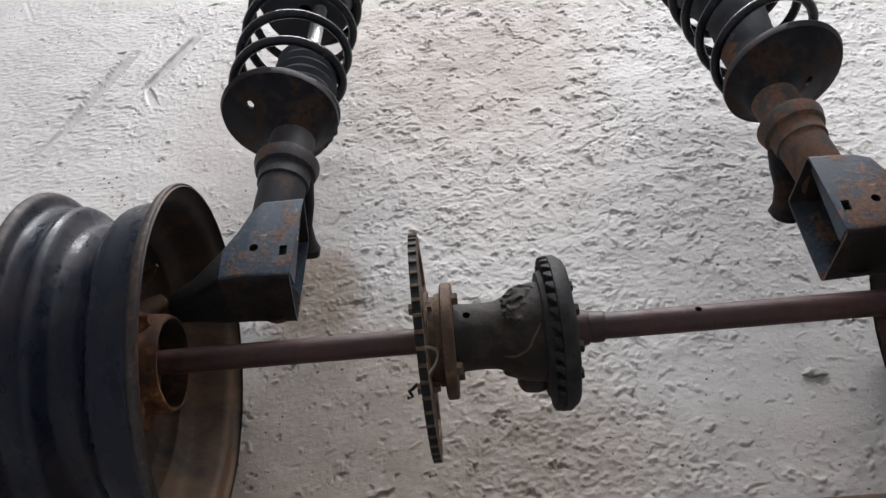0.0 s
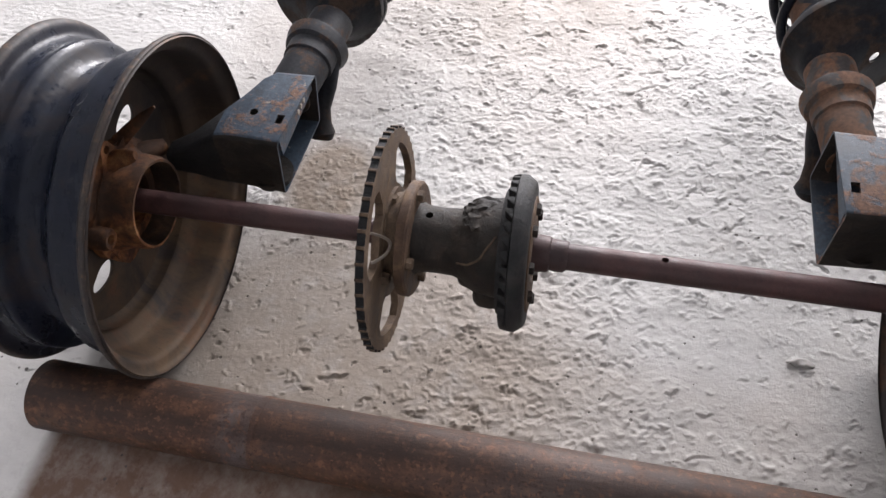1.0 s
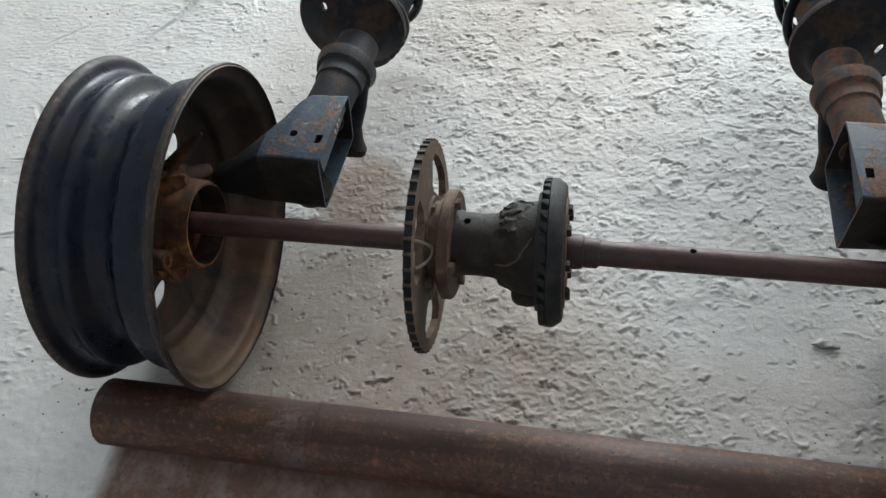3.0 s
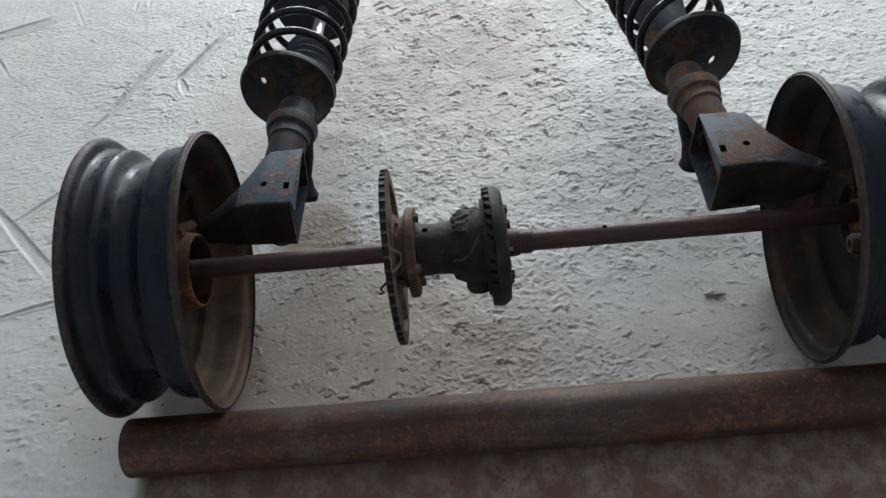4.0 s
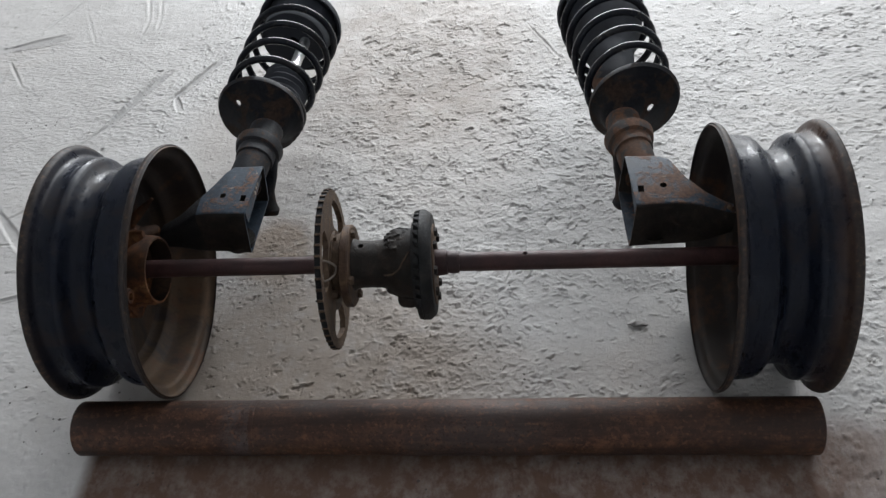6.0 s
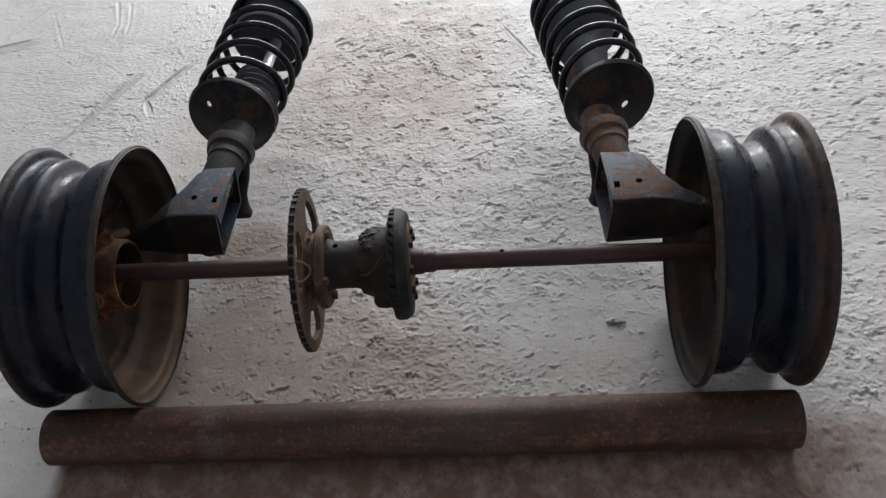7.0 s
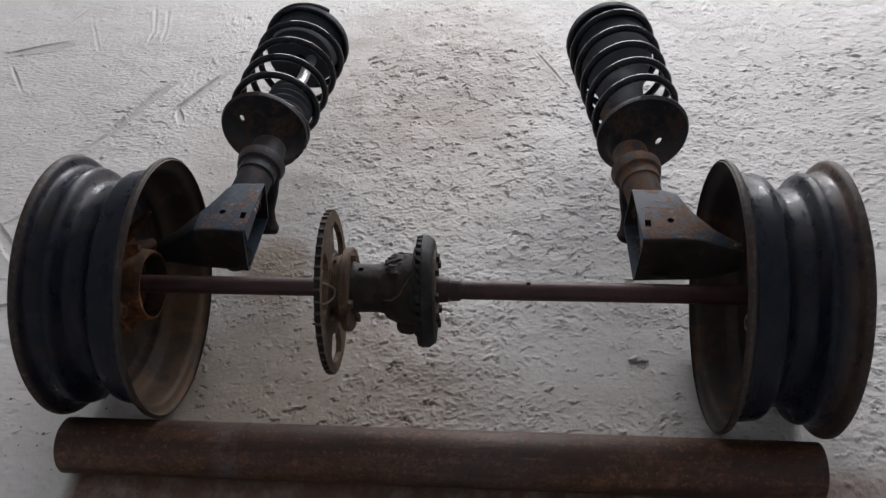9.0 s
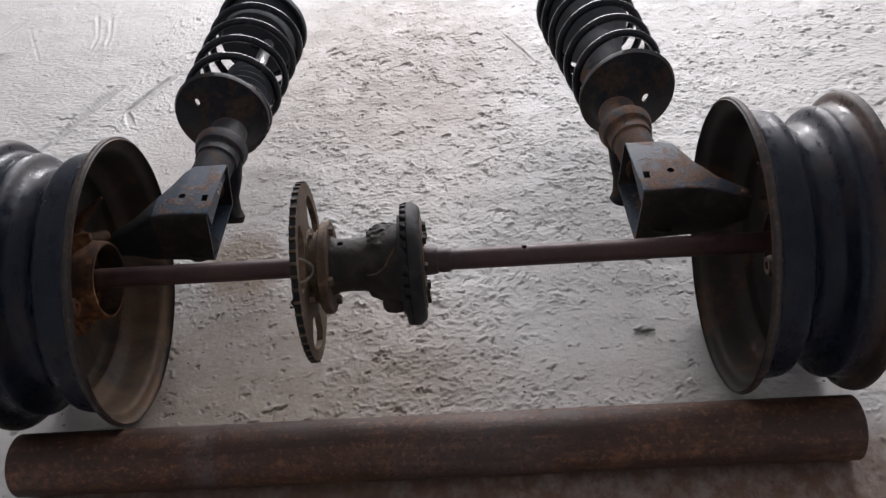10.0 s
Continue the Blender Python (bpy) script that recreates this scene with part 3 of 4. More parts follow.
slab("ceiling", -4.4, 4.4, -3.6, 3.6, 3.4, 3.55, "unseen plain plastered ceiling closing the room")


# ---------- wheels ----------
R, HALF = 0.1965, 0.0733


def wheel(m, spin, paint, inside, dish, label):
    """A bare steel wheel; local +X looks towards the axle's middle, the hub is R above the base."""
    w = thing("car_rim", m, label, "car rim", "pair of car rims")
    up = Matrix.Translation((0, 0, R)) @ Matrix.Rotation(radians(spin), 4, "X")
    s = HALF
    outer = [(s, R - 0.003), (s + 0.001, R), (s - 0.004, R + 0.0005), (s - 0.009, R - 0.003), (s - 0.0115, R - 0.010), (s - 0.0135, R - 0.0155),
             (s - 0.018, R - 0.0175), (s - 0.042, R - 0.020), (s - 0.052, R - 0.0225), (s - 0.058, R - 0.029), (s - 0.064, R - 0.038), (s - 0.071, R - 0.0415),
             (s - 0.086, R - 0.0415), (s - 0.093, R - 0.038), (s - 0.099, R - 0.028), (s - 0.103, R - 0.0205), (s - 0.109, R - 0.0175), (s - 0.112, R - 0.0185),
             (s - 0.118, R - 0.0195), (s - 0.1295, R - 0.0175), (s - 0.133, R - 0.0155), (s - 0.135, R - 0.010), (s - 0.1375, R - 0.003), (s - 0.1425, R + 0.0005), (s - 0.1475, R), (s - 0.1465, R - 0.003)]
    soft = []
    for (x0, r0), (x1, r1), (x2, r2) in zip(outer, outer[1:], outer[2:]):
        for xa, ra in ((x0, r0), (x2, r2)):
            d = math.hypot(xa - x1, ra - r1)
            f = min(0.35, 0.0016 / d)
            soft.append((x1 + (xa - x1) * f, r1 + (ra - r1) * f))
    outer = [outer[0]] + soft + [outer[-1]]
    under = [(x + (-0.0018 if x < s - 0.1315 else 0.0018 if x > s - 0.014 else 0), r - 0.0028) for x, r in outer[1:-1][::-1]]
    barrel = part("barrel", moved(lathe(outer + under, 96, True, 0.0004, 12), up), paint, w, "black-painted drop-centre rim with rubbed rusty edges", sharp=50)
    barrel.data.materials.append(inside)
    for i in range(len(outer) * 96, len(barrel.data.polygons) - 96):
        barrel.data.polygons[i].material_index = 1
    # the dished centre
    face = [(0.008, 0.1506), (-0.003, 0.1500), (-0.013, 0.1440), (-0.019, 0.131), (-0.020, 0.112), (-0.0175, 0.094), (-0.018, 0.080), (-0.018, 0.068), (-0.0175, 0.030)]
    face = [(x + dish * min(1.0, (0.1506 - r) / 0.02), r) for x, r in face]
    back = [(x - 0.004, r - 0.0005) for x, r in face[::-1]]
    holes = []
    for i in range(4):
        a = 2 * math.pi * i / 4 + radians(spin)
        oval = Matrix.Translation((0, 0.091 * math.cos(a), R + 0.091 * math.sin(a))) @ Matrix.Diagonal((1, 1.4, 0.86, 1))
        holes.append(moved(rod((-0.08, 0, 0), (0.03, 0, 0), 0.0165, 28), oval))
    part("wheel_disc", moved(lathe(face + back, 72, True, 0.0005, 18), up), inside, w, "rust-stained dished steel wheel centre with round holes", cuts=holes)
    for i in range(4):
        a = 2 * math.pi * (i + 0.5) / 4
        y, z = 0.05 * math.cos(a), 0.05 * math.sin(a)
        hexa = lathe([(-0.036, 0), (-0.036, 0.0095), (-0.024, 0.0095), (-0.0225, 0.0075), (-0.0225, 0)], 6)
        part("wheel_bolt", moved(hexa, up @ Matrix.Translation((-0.0, y, z))), IRON, w)
    hub = [(-0.034, 0), (-0.034, 0.033), (-0.0165, 0.033), (-0.0165, 0.026), (0.004, 0.024), (0.006, 0.0225), (0.006, 0)]
    part("hub", moved(lathe(hub, 40, False, 0.0006, 40), up), KNUCKLE, w, "rusty wheel hub")
    # valve stub in the well
    part("valve_hole_grommet", moved(lathe([(0, 0), (0.0, 0.007), (0.010, 0.005), (0.012, 0)], 14), up @ Matrix.Translation((-0.045, 0, 0.148)) @ Matrix.Rotation(radians(50), 4, "Y")), RUBBER, w)
    return w


LEFT_C, RIGHT_C = Vector((-0.4227, -0.0255, R)), Vector((0.5443, -0.0150, R))
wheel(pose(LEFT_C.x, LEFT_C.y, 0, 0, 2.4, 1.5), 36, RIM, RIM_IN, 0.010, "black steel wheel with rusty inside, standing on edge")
wheel(pose(RIGHT_C.x, RIGHT_C.y, 0, 0, 0.3, 179.6), 20, RIM_BROWN, RIM_DARK, 0.0, "black steel wheel with browned outer lip, standing on edge")


# ---------- struts ----------
def bracket_shell(flip, arm=False):
    """Folded sheet box, open at the inner end, that narrows towards the wheel."""
    if flip:
        side = [(-0.275, 0.045, 0.160, 0.159, 0.248), (-0.293, 0.045, 0.153, 0.160, 0.248), (-0.313, 0.044, 0.110, 0.162, 0.248)]
    else:
        side = [(-0.274, 0.0445, 0.160, 0.159, 0.248), (-0.286, 0.045, 0.147, 0.160, 0.248), (-0.298, 0.045, 0.119, 0.161, 0.248), (-0.314, 0.044, 0.094, 0.163, 0.246)]
    st = [(-0.226, 0.043, 0.161, 0.158, 0.248)] + side + ([(-0.340, 0.039, 0.078, 0.172, 0.244), (-0.362, 0.035, 0.066, 0.186, 0.239), (-0.378, 0.034, 0.060, 0.195, 0.235)] if flip else [(-0.330, 0.041, 0.082, 0.168, 0.238), (-0.352, 0.038, 0.070, 0.178, 0.225), (-0.378, 0.034, 0.060, 0.185, 0.216)])
    if not flip:
        st = st[-4:] if arm else st[:-3]
    bm = bmesh.new()

    def loop(x, y0, y1, z0, z1, r, inset):
        y0, y1, z0, z1 = y0 + inset, y1 - inset, z0 + inset, z1 - inset
        out = []
        for cy, cz, a0 in ((y1 - r, z1 - r, 0), (y0 + r, z1 - r, 90), (y0 + r, z0 + r, 180), (y1 - r, z0 + r, 270)):
            for k in range(4):
                a = radians(a0 + 30 * k)
                y, z = cy + r * math.cos(a), cz + r * math.sin(a)
                skew = 0.07 * (0.161 - y) + (-0.055 if flip else 0.11) * (0.248 - z) if x > -0.23 else 0
                lift = 0.10 * max(0, y - 0.05) * (0.248 - z) / 0.096
                out.append(bm.verts.new((x - skew, y, z + lift)))
        return out

    outer = [loop(*s, 0.007, 0) for s in st]
    inner = [loop(*s, 0.0045, 0.003) for s in st]
    n = 16
    for seq in (outer, inner):
        for a, b in zip(seq, seq[1:]):
            for i in range(n):
                bm.faces.new((a[i], a[(i + 1) % n], b[(i + 1) % n], b[i]))
    for a, b in ((outer[0], inner[0]), (outer[-1], inner[-1])):
        for i in range(n):
            bm.faces.new((a[i], a[(i + 1) % n], b[(i + 1) % n], b[i]))
    return bm


def along(a, b):
    """The pose that lays the X axis of a turned part from a towards b."""
    d = (Vector(b) - Vector(a)).normalized()
    q = Vector((1, 0, 0)).rotation_difference(d)
    return Matrix.Translation(a) @ q.to_matrix().to_4x4()


def strut(flip, seat, top, shift, boot_from, label, turn, coils):
    """A strut with its lower bracket and knuckle. It is drawn for the wheel at -X; flip mirrors the bracket and knuckle."""
    base = Vector((seat[0], seat[1], 0))
    t = thing("suspension_strut", Matrix.Translation(base), label, "car strut", "pair of struts")
    mir = Matrix.Translation((0.132, 0, 0)) @ Matrix.Diagonal((-1, 1, 1, 1)) if flip else Matrix.Identity(4)
    m = Matrix.Translation(-base) @ mir
    ax = Matrix.Translation(-base) @ along(seat, top)
    at = Matrix.Translation((shift, 0, 0)) @ ax
    L = (Vector(top) - Vector(seat)).length

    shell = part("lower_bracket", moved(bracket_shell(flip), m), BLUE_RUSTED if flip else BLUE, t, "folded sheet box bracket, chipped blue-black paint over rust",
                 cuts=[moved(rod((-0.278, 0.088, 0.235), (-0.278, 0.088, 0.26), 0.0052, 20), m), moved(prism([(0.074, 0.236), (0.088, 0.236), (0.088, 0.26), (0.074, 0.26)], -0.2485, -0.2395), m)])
    if not flip:
        part("bracket_arm", moved(bracket_shell(flip, True), m), BURNT_AND_SHADE, t, "sooty black arm of the bracket, inside the wheel")
    # shade, with some grime, painted on the bracket's front and underside
    shell.data.materials.append(GREASE_AND_SHADE)
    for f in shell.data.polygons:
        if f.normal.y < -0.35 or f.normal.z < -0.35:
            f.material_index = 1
    # a flange inside the open end
    part("end_flange", moved(prism([(0.049, 0.224), (0.156, 0.226), (0.157, 0.2462), (0.049, 0.2462)], -0.2360, -0.2335), m), BLUE, shell)
    # added bright beads that stand in for pale notches in the flange
    if not flip:
        for y in (0.108, 0.118, 0.128):
            part("bright_bead", moved(dent(lathe([(0, 0), (0, 0.0036), (0.0012, 0.0028), (0.0016, 0)], 10), 0.0006, 300), m @ Matrix.Translation((-0.2337, y, 0.2345))), WIRE, shell, "small bright bead on the flange")
    part("lower_boss", moved(dent(lathe([(0.0, 0), (0.0, 0.026), (0.012, 0.022), (0.015, 0.016), (0.015, 0)], 28), 0.001, 40), m @ Matrix.Translation((-0.266, 0.066, 0.176 if flip else 0.171)) @ Matrix.Rotation(radians(90), 4, "Y")), GREASE_AND_SHADE, t)
    # tube, collar and spring seat, turned about the strut's line
    body = [(-0.199, 0), (-0.199, 0.028), (-0.196, 0.0295), (-0.03, 0.0295), (0.02, 0.0295), (0.085, 0.0295), (0.088, 0.027), (0.088, 0)]
    part("strut_tube", moved(lathe(body, 40, False, 0.0005, 25), at), TUBE if flip else TUBE_DARK, t, "rust-flecked painted strut tube")
    col = [(-0.136, 0.029), (-0.134, 0.0325), (-0.116, 0.0335), (-0.113, 0.0385), (-0.099, 0.0420), (-0.096, 0.0420), (-0.094, 0.0395), (-0.093, 0.029)]
    part("collar", moved(lathe(col, 40, True, 0.0006, 25), at), TUBE if flip else TUBE_DARK, t, "rusty flared clamp collar")
    seat_p = [(-0.056, 0.012), (-0.054, 0.026), (-0.042, 0.034), (-0.028, 0.046), (-0.016, 0.060), (-0.008, 0.072), (-0.003, 0.0795), (0.006, 0.0815), (0.008, 0.0805), (0.004, 0.0775), (-0.003, 0.071), (-0.011, 0.059), (-0.022, 0.045), (-0.034, 0.030), (-0.044, 0.012)]
    up = Vector((-0.028, 0, 0.0405)) if not flip else Vector((0.0195, 0, 0.008))
    loc = ax.to_3x3().inverted() @ up
    a = Vector((-0.08, loc.y, loc.z))
    cone = lathe(seat_p, 64, True, 0.0006, 14)
    lean = ax.to_3x3().inverted() @ Vector((shift, 0, 0))
    for v in cone.verts:
        v.co += lean * min(1.0, max(0.0, -v.co.x / 0.045))
    if not flip:
        side = ax.to_3x3().inverted() @ Vector((0.9, 0, -0.45))
        for v in cone.verts:
            rad = math.hypot(v.co.y, v.co.z)
            turned = abs(math.atan2(v.co.y * side.z - v.co.z * side.y, v.co.y * side.y + v.co.z * side.z))
            if rad > 0.066 and turned < 0.75:
                jag = noise.noise(Vector((9 * turned, 40 * v.co.z, 2.0)))
                pull = (0.5 + jag) * 0.0085 * (1 - turned / 0.75) * min(1.0, (rad - 0.066) / 0.008)
                v.co.y, v.co.z = v.co.y * (1 - pull / rad), v.co.z * (1 - pull / rad)
                v.co.x += 0.6 * pull
    part("spring_seat", moved(cone, ax), SEAT, t, "rusted dished spring seat with a drain hole", cuts=[moved(rod(a, a + Vector((0.12, 0, 0)), 0.0052 if not flip else 0.0068, 18), ax)])
    # spring
    n, wire = 330, 0.0068
    pts = []
    for i in range(n + 1):
        f = i / n
        s = 0.006 + (L - 0.016) * (0.04 * min(1, f * 6) + 0.92 * f + 0.04 * max(0, (f - 0.833) * 6))
        r = 0.0735 + 0.008 * f
        ang = 2 * math.pi * coils * f + turn
        pts.append((s, r * math.cos(ang), r * math.sin(ang)))
    part("coil_spring", moved(sweep(pts, wire, 10), ax), SPRING, t, "glossy black coil spring", sharp=80)
    # inside: gland nut, polished rod and ribbed dust boot
    if boot_from > 0.05:
        low = [(-0.004, 0.03), (-0.002, 0.050)] + [(0.008 + 0.009 * q, 0.0455 + (0.0022 if q % 2 else -0.0018) - 0.0003 * q) for q in range(13)] + [(0.116, 0.039), (0.120, 0.032), (0.121, 0.011), (0.05, 0.011)]
        part("lower_boot", moved(lathe(low, 48, True, 0.0006, 30), at), RUBBER, t, "collapsed ribbed rubber boot")
    part("gland_nut", moved(lathe([(0.06, 0.0), (0.06, 0.020), (0.138, 0.020), (0.141, 0.017), (0.141, 0.0)], 40), at), SPRING, t)
    part("damper_rod", moved(lathe([(0.09, 0), (0.09, 0.0105), (L, 0.0105), (L, 0)], 28), at), CHROME, t, "polished damper rod")
    ribs = [(boot_from, 0.011)]
    k = 0
    x = boot_from
    while x < L - 0.012:
        ribs.append((x, ((0.0665 if x < L - 0.05 else 0.0665 + 0.2 * (x - L + 0.05)) if boot_from > 0.05 else min(0.042, 0.033 + 0.06 * x) + 0.031 * min(1.0, max(0.0, (x - 0.15) / 0.11))) + (0.0014 if k % 2 else -0.0012)))
        x += 0.009
        k += 1
    ribs += [(L - 0.010, 0.0775), (L - 0.006, 0.0775), (L - 0.006, 0.011)]
    bellows = lathe(ribs, 40, True, 0.0008, 20)
    if boot_from < 0.05:
        for v in bellows.verts:
            v.co += lean * 0.9 * max(0.0, 1 - v.co.x / 0.24)
    part("dust_boot", moved(bellows, ax if boot_from > 0.05 else ax), RUBBER, t, "ribbed black rubber dust boot")
    plate = [(L - 0.030, 0.0800), (L - 0.030, 0.0845), (L - 0.022, 0.0860), (L - 0.014, 0.0835), (L - 0.004, 0.0720), (L + 0.004, 0.057), (L + 0.008, 0.045), (L + 0.009, 0.012), (L + 0.003, 0.012), (L - 0.008, 0.0640), (L - 0.019, 0.0790)]
    part("top_seat", moved(lathe(plate, 64, True, 0.0006, 14), ax), RUBBER, t, "black pressed upper spring seat")
    part("top_mount", moved(lathe([(L + 0.006, 0), (L + 0.006, 0.044), (L + 0.018, 0.041), (L + 0.024, 0.032), (L + 0.032, 0.030), (L + 0.036, 0.024), (L + 0.036, 0)], 40), ax), RUBBER, t, "dusty rubber top mount")
    part("top_nut", moved(lathe([(L + 0.034, 0), (L + 0.034, 0.012), (L + 0.048, 0.012), (L + 0.048, 0)], 6), ax), IRON, t)
    # steering arm that hangs from the collar
    c = Vector(seat) + Vector((shift, 0, 0)) + (Vector(top) - Vector(seat)).normalized() * -0.1
    sx = 1 if not flip else -1
    arm = [c + Vector((x * sx + (0.003 if flip else 0.0), y, z)) for x, y, z in ((0.002, 0.004, 0.0), (0.012, -0.012, -0.014), (0.012, -0.034, -0.036), (0.010, -0.052, -0.054), (0.011, -0.066, -0.070), (0.013, -0.074, -0.080), (0.013, -0.076, -0.085))]
    part("steering_arm", moved(dent(sweep(arm, [0.023, 0.024, 0.021, 0.018, 0.019, 0.024, 0.020], 16, 0.8), 0.0022, 55), Matrix.Translation(-base)), SEAT, t, "cast steering arm with a blunt end")
    # knuckle
    yc, zc = -0.026, 0.2
    O = m @ Matrix.Translation((0, yc, zc))
    if flip:
        O = O @ Matrix.Translation((-0.012, 0, 0))
    cast = DARK_CAST if flip else KNUCKLE
    front = -0.366 if not flip else -0.386
    ring = [(front, 0.0485), (front, 0.0515), (front - 0.006, 0.0535), (-0.394, 0.0550), (-0.402, 0.060), (-0.406, 0.071), (-0.416, 0.072), (-0.418, 0.0485)]
    kn = part("knuckle", moved(lathe(ring, 44, True, 0.0014, 26), O), cast, t, "orange-rusted cast steering knuckle" if not flip else "dark rusted cast steering knuckle")
    # inward faces get the darker casting, which paints shade into the bore
    kn.data.materials.append(DARK_CAST)
    for f in kn.data.polygons:
        out = (m.inverted() @ f.center) - Vector((0, yc, zc))
        if f.normal.y * out.y + f.normal.z * out.z < -0.6 * math.hypot(out.y, out.z):
            f.material_index = 1
    part("bearing_race", moved(lathe([(-0.398, 0.036), (-0.398, 0.0486), (-0.416, 0.0486), (-0.416, 0.036)], 40, True), O), cast, kn)
    lobes = ((164, 0.021, 13), (86, 0.026, 11), (57, 0.014, 9), (-50, 0.036, 15), (-130, 0.012, 20))
    edge = []
    for q in range(120):
        a = 3 * q
        r = 0.063 + sum(d * math.exp(-((((a - c + 180) % 360) - 180) / w) ** 2) for c, d, w in lobes) + 0.0012 * noise.noise(Vector((q * 0.4, 3, 0)))
        edge.append((r * math.cos(radians(a)), r * math.sin(radians(a))))
    bores = [moved(rod((-0.44, r * math.cos(radians(a)), r * math.sin(radians(a))), (-0.36, r * math.cos(radians(a)), r * math.sin(radians(a))), d, 16), O) for a, r, d in ((164, 0.073, 0.0055), (86, 0.078, 0.005), (-50, 0.086, 0.007), (0, 0, 0.047))]
    part("knuckle_plate", moved(dent(prism(edge, -0.414, -0.401), 0.0012, 45), O), cast, kn, "lobed rusty casting with bolt holes", cuts=bores, bevel=0.0)
    part("knuckle_finger", moved(dent(sweep([(-0.408, 0.040, 0.058), (-0.392, 0.049, 0.072), (-0.376, 0.056, 0.085), (-0.362, 0.060, 0.096)], [0.0095, 0.0075, 0.0055, 0.0016], 12, 0.6), 0.0012, 70), O), cast, kn)
    part("knuckle_lip", moved(dent(sweep([(-0.404, 0.0, 0.060), (-0.392, 0.004, 0.066), (-0.378, 0.006, 0.071), (-0.368, 0.006, 0.074)], [0.011, 0.0105, 0.009, 0.005], 12, 0.6), 0.0015, 70), O), cast, kn)
    reach, off = (-0.382, (0, -0.071, 0.02)) if not flip else (-0.343, (0, -0.084, 0.050))
    part("lug_boss", moved(lathe([(-0.412, 0.0058), (-0.412, 0.0135), (reach - 0.004, 0.0128), (reach, 0.0105), (reach, 0.0058)], 24, True, 0.0007, 90), O @ Matrix.Translation(off)), cast, kn, "rusty threaded lug")
    if flip:
        part("arm_bolt", moved(lump((-0.372, 0.047, 0.236), (0.007, 0.006, 0.005), 120, 0.003), m), FLANGE, t, "pale worn bolt end")
    part("web", moved(dent(sweep([(-0.408, 0.04, 0.022), (-0.402, 0.055, 0.020), (-0.395, 0.066, 0.016), (-0.386, 0.076, 0.014)], [0.018, 0.016, 0.014, 0.009], 14, 0.9), 0.0014, 40), O), cast, kn)
    return t


strut(False, (-0.282, 0.356, 0.200), (-0.261, 0.694, 0.190), 0.024, 0.252, "rusty car strut with black coil spring, lying back from the wheel", 2.2, 5.0)
strut(True, (0.398, 0.358, 0.197), (0.353, 0.698, 0.192), -0.033, 0.012, "rusty car strut with full dust boot, lying back from the wheel", 1.8, 5.6)


# ---------- driven axle ----------
AX0, AX1 = Vector((-0.405, -0.0275, 0.2035)), Vector((0.545, -0.0155, 0.2005))
axle = thing("drive_axle", along(AX0.lerp(AX1, 0.405 / 0.95), AX1), "brown rusted drive axle with sprocket and gear, between two wheels", "axle")
part("left_shaft", lathe([(-0.425, 0), (-0.425, 0.0135), (-0.423, 0.0138), (-0.082, 0.0138), (-0.08, 0)], 32, False, 0.0002, 60), SHAFT, axle)
part("right_shaft", lathe([(0.09, 0), (0.09, 0.0140), (0.12, 0.0142), (0.549, 0.0140), (0.551, 0.0130), (0.551, 0)], 32, False, 0.0002, 60), SHAFT, axle,
     cuts=[rod((0.200, 0.006, 0.03), (0.200, -0.002, -0.004), 0.0036, 16)])
part("shaft_collar", lathe([(0.062, 0), (0.062, 0.0195), (0.072, 0.0197), (0.0815, 0.0195), (0.0835, 0.0188), (0.0845, 0.0170), (0.090, 0.0172), (0.095, 0.0166), (0.099, 0.0170), (0.102, 0.0150), (0.103, 0)], 36, False, 0.0012, 75), SHAFT, axle, "rusty stepped collar with a ragged weld")

# sprocket
TEETH, RO = 48, 0.1225
outline = []
for i in range(TEETH):
    for f, r in ((0.0, RO - 0.0026), (0.32, RO - 0.0024), (0.39, RO - 0.0006), (0.42, RO), (0.58, RO), (0.61, RO - 0.0006), (0.68, RO - 0.0024)):
        a = 2 * math.pi * (i + f) / TEETH
        outline.append((r * math.cos(a), r * math.sin(a)))


def kidney(a0, a1, r0, r1, n=9):
    pts = []
    for r, seq in ((r1, range(n)), (r0, range(n - 1, -1, -1))):
        for k in seq:
            a = radians(a0 + (a1 - a0) * k / (n - 1))
            rr = r - 0.009 if (r == r1 and k in (0, n - 1)) else r + 0.009 if (r == r0 and k in (0, n - 1)) else r
            pts.append((rr * math.cos(a), rr * math.sin(a)))
    return pts


TIP = Matrix.Translation((-0.0905, -0.005, -0.004)) @ Matrix.Rotation(radians(2.3), 4, "Z")
wins = [moved(prism(kidney(a, b, 0.062, 0.105), -0.02, 0.02), TIP) for a, b in ((-10, 50), (97, 153), (203, 257), (283, 333))]
sp = part("sprocket", moved(prism(outline, -0.0042, 0.0042), TIP), SPROCKET, axle, "dusty rusted chain sprocket with wide cut-outs", cuts=wins + [moved(rod((-0.02, 0, 0), (0.02, 0, 0), 0.018), TIP)], sharp=30)
# black material puts grease and shade into the gaps between the teeth
sp.data.materials.append(BURNT_AND_SHADE)
for f in sp.data.polygons:
    d = TIP.inverted() @ f.center
    if abs(f.normal.x) < 0.5 and RO - 0.0040 < math.hypot(d.y, d.z) < RO - 0.0010:
        f.material_index = 1
for a in map(radians, (73, 178, 270, 341)):
    part("sprocket_bolt", moved(lathe([(-0.012, 0), (-0.012, 0.0065), (-0.004, 0.0065), (-0.003, 0.009), (0.012, 0.0055), (0.012, 0)], 6), TIP @ Matrix.Translation((0, 0.052 * math.cos(a), 0.052 * math.sin(a)))), SPROCKET, sp)
